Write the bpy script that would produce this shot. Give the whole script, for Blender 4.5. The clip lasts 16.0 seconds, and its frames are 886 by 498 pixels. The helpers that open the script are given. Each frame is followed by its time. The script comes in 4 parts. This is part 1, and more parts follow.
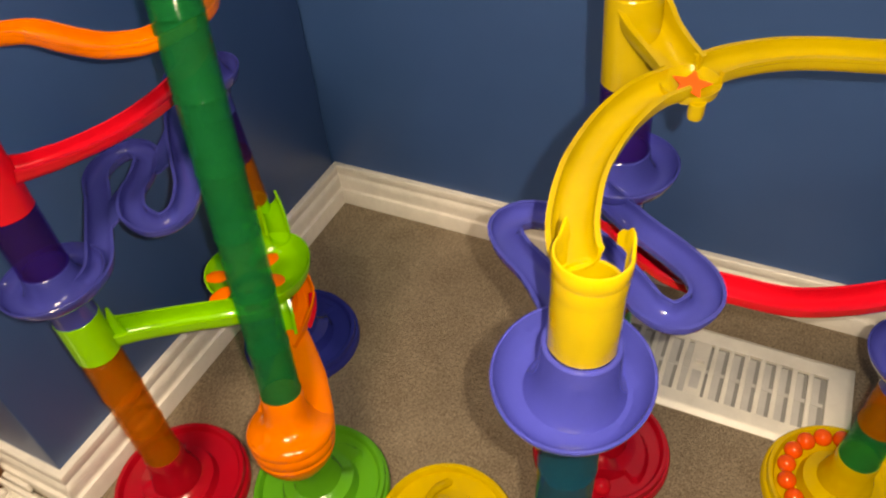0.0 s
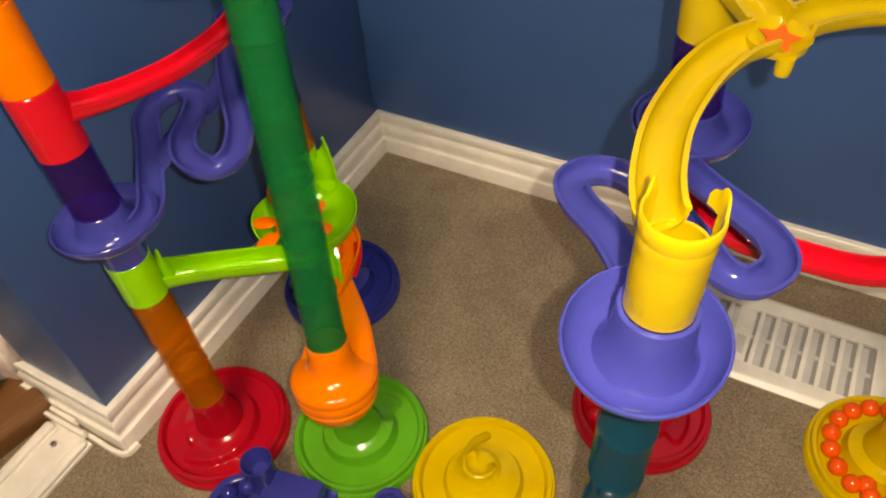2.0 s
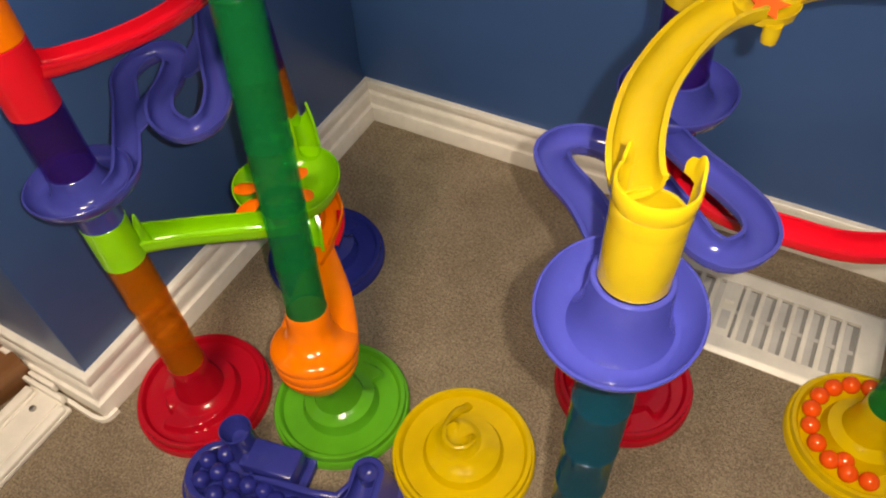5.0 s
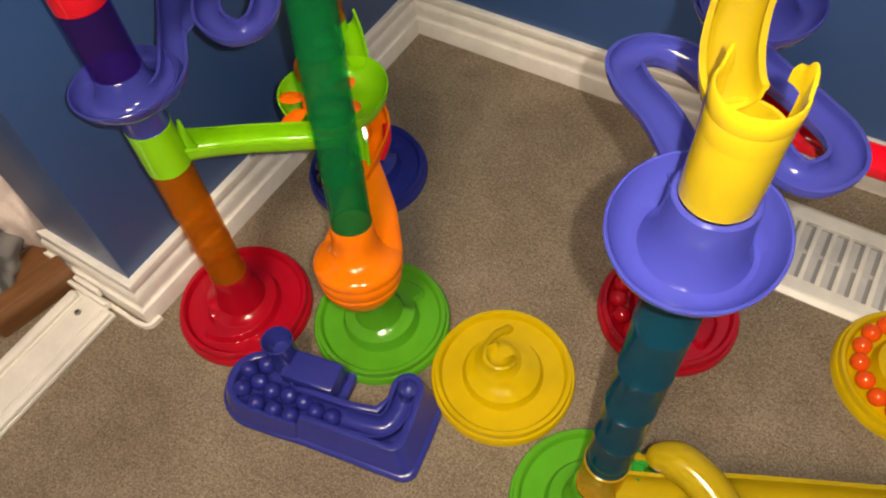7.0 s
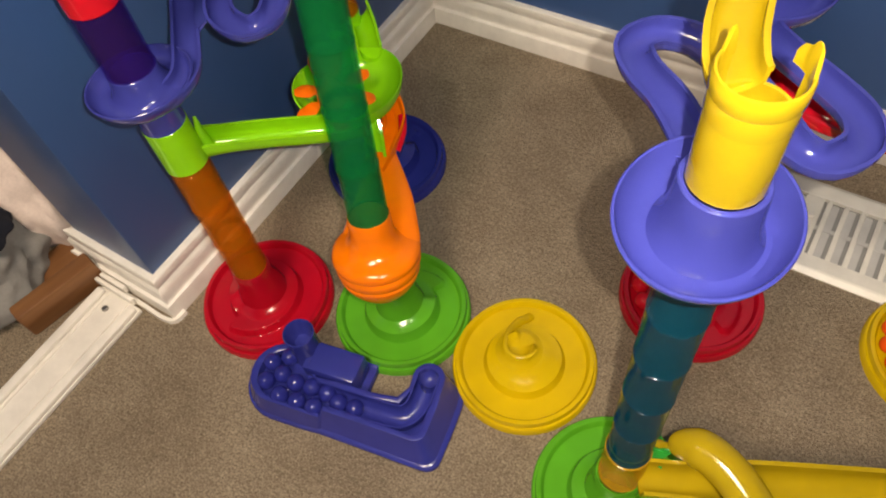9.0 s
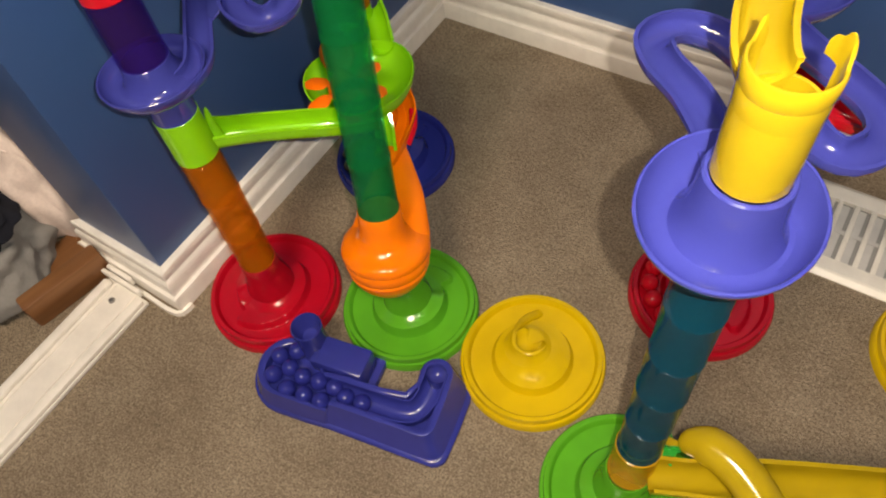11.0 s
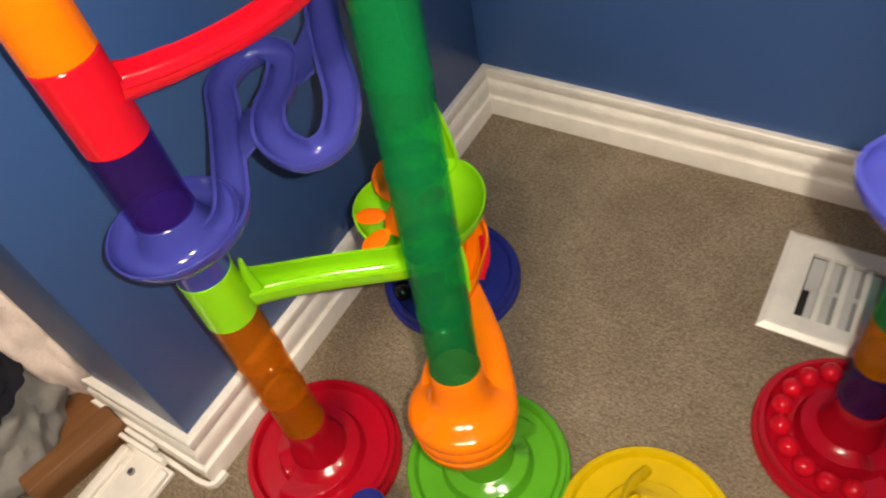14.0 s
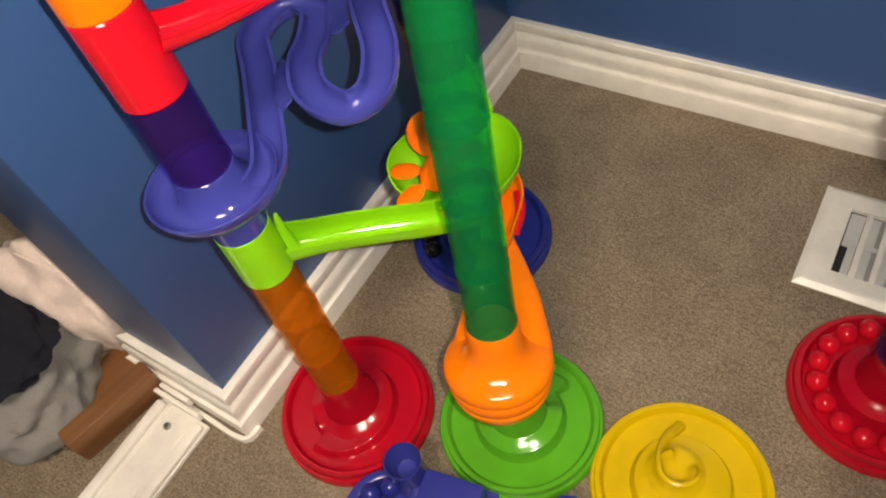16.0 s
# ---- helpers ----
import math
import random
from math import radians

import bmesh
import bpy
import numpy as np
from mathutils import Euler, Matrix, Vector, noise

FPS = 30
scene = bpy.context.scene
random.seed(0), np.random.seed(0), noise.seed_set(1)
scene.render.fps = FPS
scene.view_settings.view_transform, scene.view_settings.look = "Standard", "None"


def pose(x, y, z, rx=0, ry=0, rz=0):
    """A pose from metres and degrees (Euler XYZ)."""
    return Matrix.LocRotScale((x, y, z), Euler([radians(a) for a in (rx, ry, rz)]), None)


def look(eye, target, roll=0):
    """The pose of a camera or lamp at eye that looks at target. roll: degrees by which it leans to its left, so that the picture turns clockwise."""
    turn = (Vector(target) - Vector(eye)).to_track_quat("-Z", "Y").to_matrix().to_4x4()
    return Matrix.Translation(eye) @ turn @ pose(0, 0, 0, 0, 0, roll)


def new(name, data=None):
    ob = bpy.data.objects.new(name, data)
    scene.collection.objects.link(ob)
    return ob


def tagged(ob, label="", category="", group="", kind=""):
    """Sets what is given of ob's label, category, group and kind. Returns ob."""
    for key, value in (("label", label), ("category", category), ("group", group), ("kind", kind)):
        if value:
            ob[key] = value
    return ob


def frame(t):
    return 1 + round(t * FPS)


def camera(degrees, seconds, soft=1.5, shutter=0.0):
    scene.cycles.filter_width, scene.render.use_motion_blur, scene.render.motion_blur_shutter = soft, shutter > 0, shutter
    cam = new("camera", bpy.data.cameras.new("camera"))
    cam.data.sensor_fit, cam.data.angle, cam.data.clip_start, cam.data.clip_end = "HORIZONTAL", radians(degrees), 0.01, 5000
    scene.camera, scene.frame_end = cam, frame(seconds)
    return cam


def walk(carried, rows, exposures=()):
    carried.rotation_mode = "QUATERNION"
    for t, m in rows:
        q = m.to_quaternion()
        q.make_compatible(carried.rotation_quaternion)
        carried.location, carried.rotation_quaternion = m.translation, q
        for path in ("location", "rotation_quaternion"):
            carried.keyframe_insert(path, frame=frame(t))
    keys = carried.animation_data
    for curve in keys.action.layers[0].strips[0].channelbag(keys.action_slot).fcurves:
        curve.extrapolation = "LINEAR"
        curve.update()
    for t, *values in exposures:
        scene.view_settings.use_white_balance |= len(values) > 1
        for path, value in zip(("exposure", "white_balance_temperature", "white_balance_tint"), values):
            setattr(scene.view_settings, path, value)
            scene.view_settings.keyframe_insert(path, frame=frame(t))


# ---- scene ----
cam = camera(61.1, 16.0, soft=2.0, shutter=0.9)
PATH = [
    (0, (0.63, -0.782, 0.851), (-0.068, 0.449, -0.563), -5.4),
    (0.5, (0.622, -0.794, 0.856), (-0.077, 0.411, -0.579), -4.9),
    (1, (0.618, -0.797, 0.853), (-0.097, 0.389, -0.59), -5.2),
    (1.5, (0.624, -0.782, 0.843), (-0.092, 0.374, -0.623), -5.9),
    (2, (0.602, -0.786, 0.844), (-0.117, 0.33, -0.652), -5.7),
    (2.5, (0.61, -0.776, 0.838), (-0.109, 0.308, -0.682), -6.1),
    (3, (0.611, -0.775, 0.834), (-0.104, 0.291, -0.7), -6.5),
    (3.5, (0.614, -0.772, 0.832), (-0.089, 0.29, -0.71), -6.3),
    (5.8, (0.599, -0.792, 0.838), (-0.094, 0.276, -0.704), -3.1),
    (6, (0.594, -0.799, 0.847), (-0.108, 0.255, -0.701), -2.8),
    (6.5, (0.584, -0.794, 0.817), (-0.089, 0.155, -0.81), -3.7),
    (7, (0.589, -0.783, 0.815), (-0.08, 0.113, -0.842), -5.8),
    (7.5, (0.588, -0.774, 0.805), (-0.096, 0.091, -0.864), -7.8),
    (8, (0.589, -0.767, 0.803), (-0.102, 0.061, -0.881), -9.6),
    (8.5, (0.588, -0.77, 0.808), (-0.117, 0.052, -0.873), -10.2),
    (9, (0.598, -0.775, 0.814), (-0.124, 0.058, -0.854), -10.5),
    (11.3, (0.586, -0.784, 0.81), (-0.138, 0.042, -0.861), -9.8),
    (11.5, (0.582, -0.79, 0.81), (-0.154, 0.033, -0.857), -9.6),
    (12, (0.574, -0.799, 0.806), (-0.186, 0.014, -0.856), -10.1),
    (12.5, (0.579, -0.785, 0.81), (-0.17, 0.04, -0.851), -8.9),
    (13, (0.553, -0.794, 0.793), (-0.206, 0.028, -0.865), -7.9),
    (13.5, (0.503, -0.76, 0.783), (-0.286, 0.149, -0.815), -9.5),
    (14, (0.459, -0.695, 0.742), (-0.371, 0.244, -0.817), -13.5),
    (14.5, (0.444, -0.696, 0.734), (-0.389, 0.225, -0.833), -14.4),
    (15, (0.442, -0.709, 0.738), (-0.398, 0.166, -0.852), -15.6),
    (15.5, (0.441, -0.708, 0.739), (-0.402, 0.144, -0.862), -16.1),
    (16, (0.444, -0.704, 0.737), (-0.387, 0.136, -0.877), -16.2),
]
CAMERA_ROWS = [(t, look(eye, target, roll)) for t, eye, target, roll in PATH]
walk(cam, CAMERA_ROWS, exposures=[(0.0, 0.16, 7800, 9), (3.5, 0.12, 7450, 9), (6.0, 0.09, 6900, 9), (12.5, 0.08, 6700, 9), (16.0, -0.03, 6650, 8)])

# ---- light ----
# The room is dark; the phone that films has its torch on (see phone_torch below), and a weak unseen fill light is added
# behind it.
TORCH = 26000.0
scene.view_settings.exposure = 0.0
world = bpy.data.worlds.new("room_dark")
world.use_nodes = True
world.node_tree.nodes["Background"].inputs["Color"].default_value = (1.0, 0.9, 0.8, 1)
world.node_tree.nodes["Background"].inputs["Strength"].default_value = 0.02
scene.world = world
# added fill: stands in for the soft room light, placed by brightness
fill_light = bpy.data.lights.new("room_fill_light", "AREA")
fill_light.shape, fill_light.size, fill_light.energy, fill_light.color = "DISK", 0.6, 45.0, (1.0, 0.83, 0.65)
lamp_ob = new("room_fill_light", fill_light)
lamp_ob.matrix_world = pose(0.58, -1.62, 2.34)

# ---- materials ----


def nodes_of(name):
    m = bpy.data.materials.new(name)
    m.use_nodes = True
    nt = m.node_tree
    return m, nt, nt.nodes["Principled BSDF"], nt.nodes["Material Output"]


def add(nt, kind, **inputs):
    n = nt.nodes.new(kind)
    for key, value in inputs.items():
        n.inputs[key.replace("_", " ")].default_value = value
    return n


def noise_tex(nt, scale, detail=3.0, rough=0.55):
    co = nt.nodes.new("ShaderNodeTexCoord")
    n = add(nt, "ShaderNodeTexNoise", Scale=scale, Detail=detail, Roughness=rough)
    nt.links.new(co.outputs["Object"], n.inputs["Vector"])
    return n


def ramp(nt, src, a, b, ca, cb):
    r = nt.nodes.new("ShaderNodeValToRGB")
    r.color_ramp.elements[0].position, r.color_ramp.elements[1].position = a, b
    r.color_ramp.elements[0].color, r.color_ramp.elements[1].color = (*ca, 1), (*cb, 1)
    nt.links.new(src, r.inputs["Fac"])
    return r


def bump(nt, src, strength, distance, bsdf):
    b = add(nt, "ShaderNodeBump", Strength=strength, Distance=distance)
    nt.links.new(src, b.inputs["Height"])
    nt.links.new(b.outputs["Normal"], bsdf.inputs["Normal"])
    return b


def plastic(name, rgb, rough=0.11):
    """Moulded glossy toy plastic: slight clouding, handling scuffs in the gloss, faint sink marks."""
    m, nt, p, out = nodes_of(name)
    cloud = noise_tex(nt, 14.0)
    lo, hi = [c * 0.9 for c in rgb], [min(1.0, c * 1.06) for c in rgb]
    r = ramp(nt, cloud.outputs["Fac"], 0.35, 0.65, lo, hi)
    nt.links.new(r.outputs["Color"], p.inputs["Base Color"])
    scuff = noise_tex(nt, 160.0, 5.0, 0.7)
    g = ramp(nt, scuff.outputs["Fac"], 0.4, 0.75, (rough,) * 3, (rough + 0.07,) * 3)
    nt.links.new(g.outputs["Color"], p.inputs["Roughness"])
    p.inputs["Specular IOR Level"].default_value = 0.5
    wav = noise_tex(nt, 28.0, 1.0)
    bump(nt, wav.outputs["Fac"], 0.05, 0.002, p)
    p.inputs["Subsurface Weight"].default_value = 0.0
    return m


def clear_plastic(name, rgb, see=0.6, rough=0.08):
    """Tinted see-through plastic: a body colour mixed with straight tinted transmission, and a gloss on top."""
    m, nt, p, out = nodes_of(name)
    cloud = noise_tex(nt, 9.0, 2.0)
    body = ramp(nt, cloud.outputs["Fac"], 0.35, 0.65, [c * 0.92 for c in rgb], [min(1.0, c * 1.05) for c in rgb])
    nt.links.new(body.outputs["Color"], p.inputs["Base Color"])
    scuff = noise_tex(nt, 60.0, 3.0, 0.6)
    g = ramp(nt, scuff.outputs["Fac"], 0.45, 0.8, (rough,) * 3, (rough + 0.08,) * 3)
    nt.links.new(g.outputs["Color"], p.inputs["Roughness"])
    top = max(rgb)
    tint = [0.36 + 0.60 * (c / top) ** 0.5 for c in rgb]
    t = nt.nodes.new("ShaderNodeBsdfTransparent")
    t.inputs["Color"].default_value = (*tint, 1)
    mix = nt.nodes.new("ShaderNodeMixShader")
    mix.inputs["Fac"].default_value = see
    nt.links.new(p.outputs["BSDF"], mix.inputs[1])
    nt.links.new(t.outputs["BSDF"], mix.inputs[2])
    nt.links.new(mix.outputs["Shader"], out.inputs["Surface"])
    return m


RED = plastic("red_plastic", (0.66, 0.006, 0.02))
DEEP_RED = plastic("deep_red_plastic", (0.42, 0.004, 0.016), 0.13)
LIME = plastic("lime_plastic", (0.24, 0.60, 0.008))
GREEN = plastic("green_plastic", (0.095, 0.355, 0.018), 0.12)
BLUE = plastic("violet_blue_plastic", (0.047, 0.053, 0.305))
NAVY = plastic("navy_plastic", (0.022, 0.030, 0.24), 0.18)
TRAY_BLUE = plastic("tray_blue_plastic", (0.030, 0.036, 0.25), 0.2)
YELLOW = plastic("yellow_plastic", (0.41, 0.29, 0.008))
BASE_YELLOW = plastic("deep_yellow_plastic", (0.61, 0.42, 0.004), 0.14)
ORANGE = plastic("orange_plastic", (0.88, 0.19, 0.003))
PETAL = plastic("petal_orange_plastic", (0.95, 0.17, 0.002), 0.3)
STAR = plastic("sticker_orange", (0.90, 0.10, 0.01), 0.45)
BLACK_GLASS = plastic("black_marble", (0.006, 0.006, 0.007), 0.08)
RED_MARBLE = plastic("red_marble", (0.62, 0.006, 0.02), 0.1)
ORANGE_MARBLE = plastic("orange_marble", (0.90, 0.10, 0.01), 0.14)
BLUE_MARBLE = plastic("blue_marble", (0.022, 0.026, 0.22), 0.1)
T_GREEN = clear_plastic("clear_green_plastic", (0.008, 0.185, 0.062), 0.70)
T_TEAL = clear_plastic("clear_teal_plastic", (0.001, 0.052, 0.088), 0.40)
T_PURPLE = clear_plastic("clear_purple_plastic", (0.045, 0.016, 0.12), 0.72)
T_ORANGE = clear_plastic("clear_orange_plastic", (0.62, 0.20, 0.006), 0.72)
T_YELLOW = clear_plastic("clear_yellow_plastic", (0.70, 0.42, 0.02), 0.55)
LEAF = clear_plastic("clear_leaf_green", (0.02, 0.30, 0.03), 0.3)


def wall_paint():
    m, nt, p, out = nodes_of("navy_wall_paint")
    big = noise_tex(nt, 3.0, 4.0)
    r = ramp(nt, big.outputs["Fac"], 0.3, 0.7, (0.031, 0.082, 0.232), (0.042, 0.103, 0.280))
    nt.links.new(r.outputs["Color"], p.inputs["Base Color"])
    p.inputs["Roughness"].default_value = 0.42
    fine = noise_tex(nt, 420.0, 3.0)
    bump(nt, fine.outputs["Fac"], 0.06, 0.001, p)
    return m


def trim_paint(name="white_trim_paint", rgb=(0.90, 0.855, 0.785)):
    m, nt, p, out = nodes_of(name)
    big = noise_tex(nt, 22.0, 5.0, 0.65)
    r = ramp(nt, big.outputs["Fac"], 0.3, 0.62, [c * 0.86 for c in rgb], rgb)
    nt.links.new(r.outputs["Color"], p.inputs["Base Color"])
    p.inputs["Roughness"].default_value = 0.38
    fine = noise_tex(nt, 120.0, 3.0)
    bump(nt, fine.outputs["Fac"], 0.12, 0.001, p)
    return m


def carpet_mat():
    m, nt, p, out = nodes_of("beige_carpet")
    fibre = noise_tex(nt, 430.0, 4.0, 0.75)
    tuft = noise_tex(nt, 190.0, 3.0, 0.65)
    patch = noise_tex(nt, 7.0, 4.0, 0.6)
    blotch = noise_tex(nt, 26.0, 5.0, 0.7)
    a = ramp(nt, fibre.outputs["Fac"], 0.34, 0.67, (0.195, 0.150, 0.104), (0.62, 0.508, 0.376))
    b = ramp(nt, patch.outputs["Fac"], 0.36, 0.64, (0.80, 0.78, 0.76), (1.0, 1.0, 1.0))
    c = ramp(nt, tuft.outputs["Fac"], 0.30, 0.62, (0.66, 0.65, 0.64), (1.0, 1.0, 1.0))
    e = ramp(nt, blotch.outputs["Fac"], 0.34, 0.60, (0.86, 0.85, 0.84), (1.04, 1.04, 1.03))
    last = a.outputs["Color"]
    for other in (b, c, e):
        mx = nt.nodes.new("ShaderNodeMix")
        mx.data_type, mx.blend_type = "RGBA", "MULTIPLY"
        mx.inputs[0].default_value = 1.0
        nt.links.new(last, mx.inputs[6])
        nt.links.new(other.outputs["Color"], mx.inputs[7])
        last = mx.outputs[2]
    nt.links.new(last, p.inputs["Base Color"])
    p.inputs["Roughness"].default_value = 0.95
    p.inputs["Specular IOR Level"].default_value = 0.15
    sm = nt.nodes.new("ShaderNodeMath")
    sm.operation = "ADD"
    nt.links.new(fibre.outputs["Fac"], sm.inputs[0])
    nt.links.new(tuft.outputs["Fac"], sm.inputs[1])
    bump(nt, sm.outputs["Value"], 0.9, 0.004, p)
    return m


def wood_mat():
    m, nt, p, out = nodes_of("brown_wood")
    co = nt.nodes.new("ShaderNodeTexCoord")
    mp = nt.nodes.new("ShaderNodeMapping")
    mp.inputs["Scale"].default_value = (60, 4, 60)
    nt.links.new(co.outputs["Object"], mp.inputs["Vector"])
    n = add(nt, "ShaderNodeTexNoise", Scale=1.0, Detail=4.0)
    nt.links.new(mp.outputs["Vector"], n.inputs["Vector"])
    r = ramp(nt, n.outputs["Fac"], 0.3, 0.7, (0.15, 0.060, 0.019), (0.25, 0.112, 0.042))
    nt.links.new(r.outputs["Color"], p.inputs["Base Color"])
    p.inputs["Roughness"].default_value = 0.45
    return m


def cloth_mat(name, rgb):
    m, nt, p, out = nodes_of(name)
    w = noise_tex(nt, 260.0, 3.0)
    r = ramp(nt, w.outputs["Fac"], 0.3, 0.7, [c * 0.93 for c in rgb], [min(1, c * 1.04) for c in rgb])
    nt.links.new(r.outputs["Color"], p.inputs["Base Color"])
    p.inputs["Roughness"].default_value = 0.95
    bump(nt, w.outputs["Fac"], 0.25, 0.0008, p)
    return m


def metal_mat(name, rgb, rough):
    m, nt, p, out = nodes_of(name)
    n = noise_tex(nt, 200.0)
    r = ramp(nt, n.outputs["Fac"], 0.3, 0.7, [c * 0.8 for c in rgb], rgb)
    nt.links.new(r.outputs["Color"], p.inputs["Base Color"])
    p.inputs["Metallic"].default_value, p.inputs["Roughness"].default_value = 1.0, rough
    return m


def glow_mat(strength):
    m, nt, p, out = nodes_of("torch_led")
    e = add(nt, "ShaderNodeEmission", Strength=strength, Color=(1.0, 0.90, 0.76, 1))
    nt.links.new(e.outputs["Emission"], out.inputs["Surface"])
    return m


WALL = wall_paint()
TRIM = trim_paint()
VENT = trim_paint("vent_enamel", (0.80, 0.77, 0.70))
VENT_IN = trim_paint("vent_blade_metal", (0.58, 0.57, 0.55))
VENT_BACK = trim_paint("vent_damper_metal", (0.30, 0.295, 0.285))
# near-black that paints the shade down in the vent's duct
DUCT_SHADE = plastic("duct_shade_black", (0.012, 0.011, 0.010), 0.7)
CARPET = carpet_mat()
CEIL = trim_paint("ceiling_paint", (0.72, 0.70, 0.66))
WOOD = wood_mat()
SCREW = metal_mat("screw_steel", (0.55, 0.53, 0.50), 0.35)
PINK = cloth_mat("pale_pink_cloth", (0.72, 0.60, 0.54))
GREY = cloth_mat("grey_cloth", (0.24, 0.23, 0.22))
INK = cloth_mat("dark_navy_cloth", (0.005, 0.006, 0.014))
PHONE = plastic("phone_black", (0.01, 0.01, 0.01), 0.5)

# ---- mesh tools ----


def finish(name, bm, material, smooth=True, angle=38.0):
    bmesh.ops.recalc_face_normals(bm, faces=bm.faces)
    if smooth:
        lim = radians(angle)
        for e in bm.edges:
            e.smooth = len(e.link_faces) == 2 and e.calc_face_angle(0.0) < lim
        for f in bm.faces:
            f.smooth = True
    me = bpy.data.meshes.new(name)
    bm.to_mesh(me)
    bm.free()
    me.materials.append(material)
    return me


def part(name, bm, material, parent, label="", smooth=True, at=None):
    ob = new(name, finish(name, bm, material, smooth))
    ob.parent = parent
    if at is not None:
        ob.matrix_basis = at
    return tagged(ob, label)


def thing(name, m, label, category, group="", kind=""):
    ob = new(name)
    ob.empty_display_size = 0.02
    ob.matrix_basis = m
    return tagged(ob, label, category, group, kind)


def solo(name, bm, material, label, category, m=None, group="", kind="", smooth=True):
    ob = new(name, finish(name, bm, material, smooth))
    if m is not None:
        ob.matrix_basis = m
    return tagged(ob, label, category, group, kind)


def box(x0, y0, z0, x1, y1, z1, bevel=0.0, bm=None):
    bm = bm or bmesh.new()
    made = bmesh.ops.create_cube(bm, size=1.0)["verts"]
    for v in made:
        v.co = ((x0 + x1) / 2 + v.co.x * (x1 - x0), (y0 + y1) / 2 + v.co.y * (y1 - y0), (z0 + z1) / 2 + v.co.z * (z1 - z0))
    if bevel:
        es = list({e for v in made for e in v.link_edges})
        bmesh.ops.bevel(bm, geom=es, offset=bevel, segments=2, affect="EDGES", profile=0.5)
    return bm


def lathe(profile, n=40, bm=None, close=True, centre=(0, 0)):
    """Turn a list of (radius, height) round the upright axis."""
    bm = bm or bmesh.new()
    rings = []
    for r, z in profile:
        if r < 1e-6:
            rings.append([bm.verts.new((centre[0], centre[1], z))])
        else:
            rings.append([bm.verts.new((centre[0] + r * math.cos(2 * math.pi * i / n), centre[1] + r * math.sin(2 * math.pi * i / n), z)) for i in range(n)])
    pairs = list(zip(rings, rings[1:])) + ([(rings[-1], rings[0])] if close else [])
    for a, b in pairs:
        if len(a) == 1 and len(b) == 1:
            continue
        for i in range(n):
            k = (i + 1) % n
            if len(a) == 1:
                bm.faces.new((a[0], b[i], b[k]))
            elif len(b) == 1:
                bm.faces.new((a[i], b[0], a[k]))
            else:
                bm.faces.new((a[i], b[i], b[k], a[k]))
    return bm


def smooth_path(points, step=0.006):
    """Points on a Catmull-Rom curve through the given ones."""
    p = [Vector(q) for q in points]
    p = [2 * p[0] - p[1]] + p + [2 * p[-1] - p[-2]]
    out = []
    for i in range(1, len(p) - 2):
        n = max(2, int((p[i + 1] - p[i]).length / step))
        for k in range(n):
            t = k / n
            a, b, c, d = p[i - 1], p[i], p[i + 1], p[i + 2]
            out.append(0.5 * (2 * b + (c - a) * t + (2 * a - 5 * b + 4 * c - d) * t * t + (3 * b - a - 3 * c + d) * t ** 3))
    out.append(p[-2])
    return out


def sweep(path, section, bm=None, widths=None, caps=True):
    """Carry a closed section of (side, up) points along a path; the sides stay level."""
    bm = bm or bmesh.new()
    rows = []
    for i, q in enumerate(path):
        d = path[min(i + 1, len(path) - 1)] - path[max(i - 1, 0)]
        side = Vector((d.y, -d.x, 0)).normalized() if Vector((d.x, d.y)).length > 1e-9 else Vector((1, 0, 0))
        up = side.cross(d).normalized()
        if up.z < 0:
            up = -up
        w = widths[i] if widths else 1.0
        rows.append([bm.verts.new(q + side * s * w + up * u * w) for s, u in section])
    n = len(section)
    for a, b in zip(rows, rows[1:]):
        for i in range(n):
            k = (i + 1) % n
            bm.faces.new((a[i], a[k], b[k], b[i]))
    if caps:
        bm.faces.new(rows[0])
        bm.faces.new(rows[-1])
    return bm


def gutter(r=0.0118, wall=0.0019, rise=0.006, lip=0.0008, n=10, deep=1.0):
    """The section of a marble track: a half pipe with raised sides and a small rolled lip."""
    outer = [(r + lip, rise), (r + lip, rise - 0.0025), (r, rise - 0.0035)]
    outer += [(r * math.cos(math.pi * i / n), -r * deep * math.sin(math.pi * i / n)) for i in range(0, n + 1)]
    outer += [(-r, rise - 0.0035), (-r - lip, rise - 0.0025), (-r - lip, rise)]
    q = r - wall
    inner = [(-q, rise)] + [(-q * math.cos(math.pi * i / n), -(r * deep - wall) * math.sin(math.pi * i / n)) for i in range(0, n + 1)] + [(q, rise)]
    return outer + inner


def pipe(r, n=14):
    return [(r * math.cos(2 * math.pi * i / n), r * math.sin(2 * math.pi * i / n)) for i in range(n)]


def outline_prism(pts, z0, z1, inset=0.0, bm=None):
    bm = bm or bmesh.new()
    lo = [bm.verts.new((x, y, z0)) for x, y in pts]
    hi = [bm.verts.new((x, y, z1)) for x, y in pts]
    n = len(pts)
    for i in range(n):
        k = (i + 1) % n
        bm.faces.new((lo[i], lo[k], hi[k], hi[i]))
    bm.faces.new(lo)
    bm.faces.new(hi)
    return bm


# ---- setting ----
BB, BT = 0.073, 0.015      # baseboard height and thickness
END = -0.62                # where the left wall ends at the closet opening
SKEW = pose(0, 0, 0, 0, 0, 1.6)  # the back wall is not quite square to the left one
JAMB = -0.178              # the closet side of that wall


def setting_box(name, label, category, material, *b, bevel=0.0):
    return solo(name, box(*b, bevel=bevel), material, label, category, kind="structure", smooth=bool(bevel))


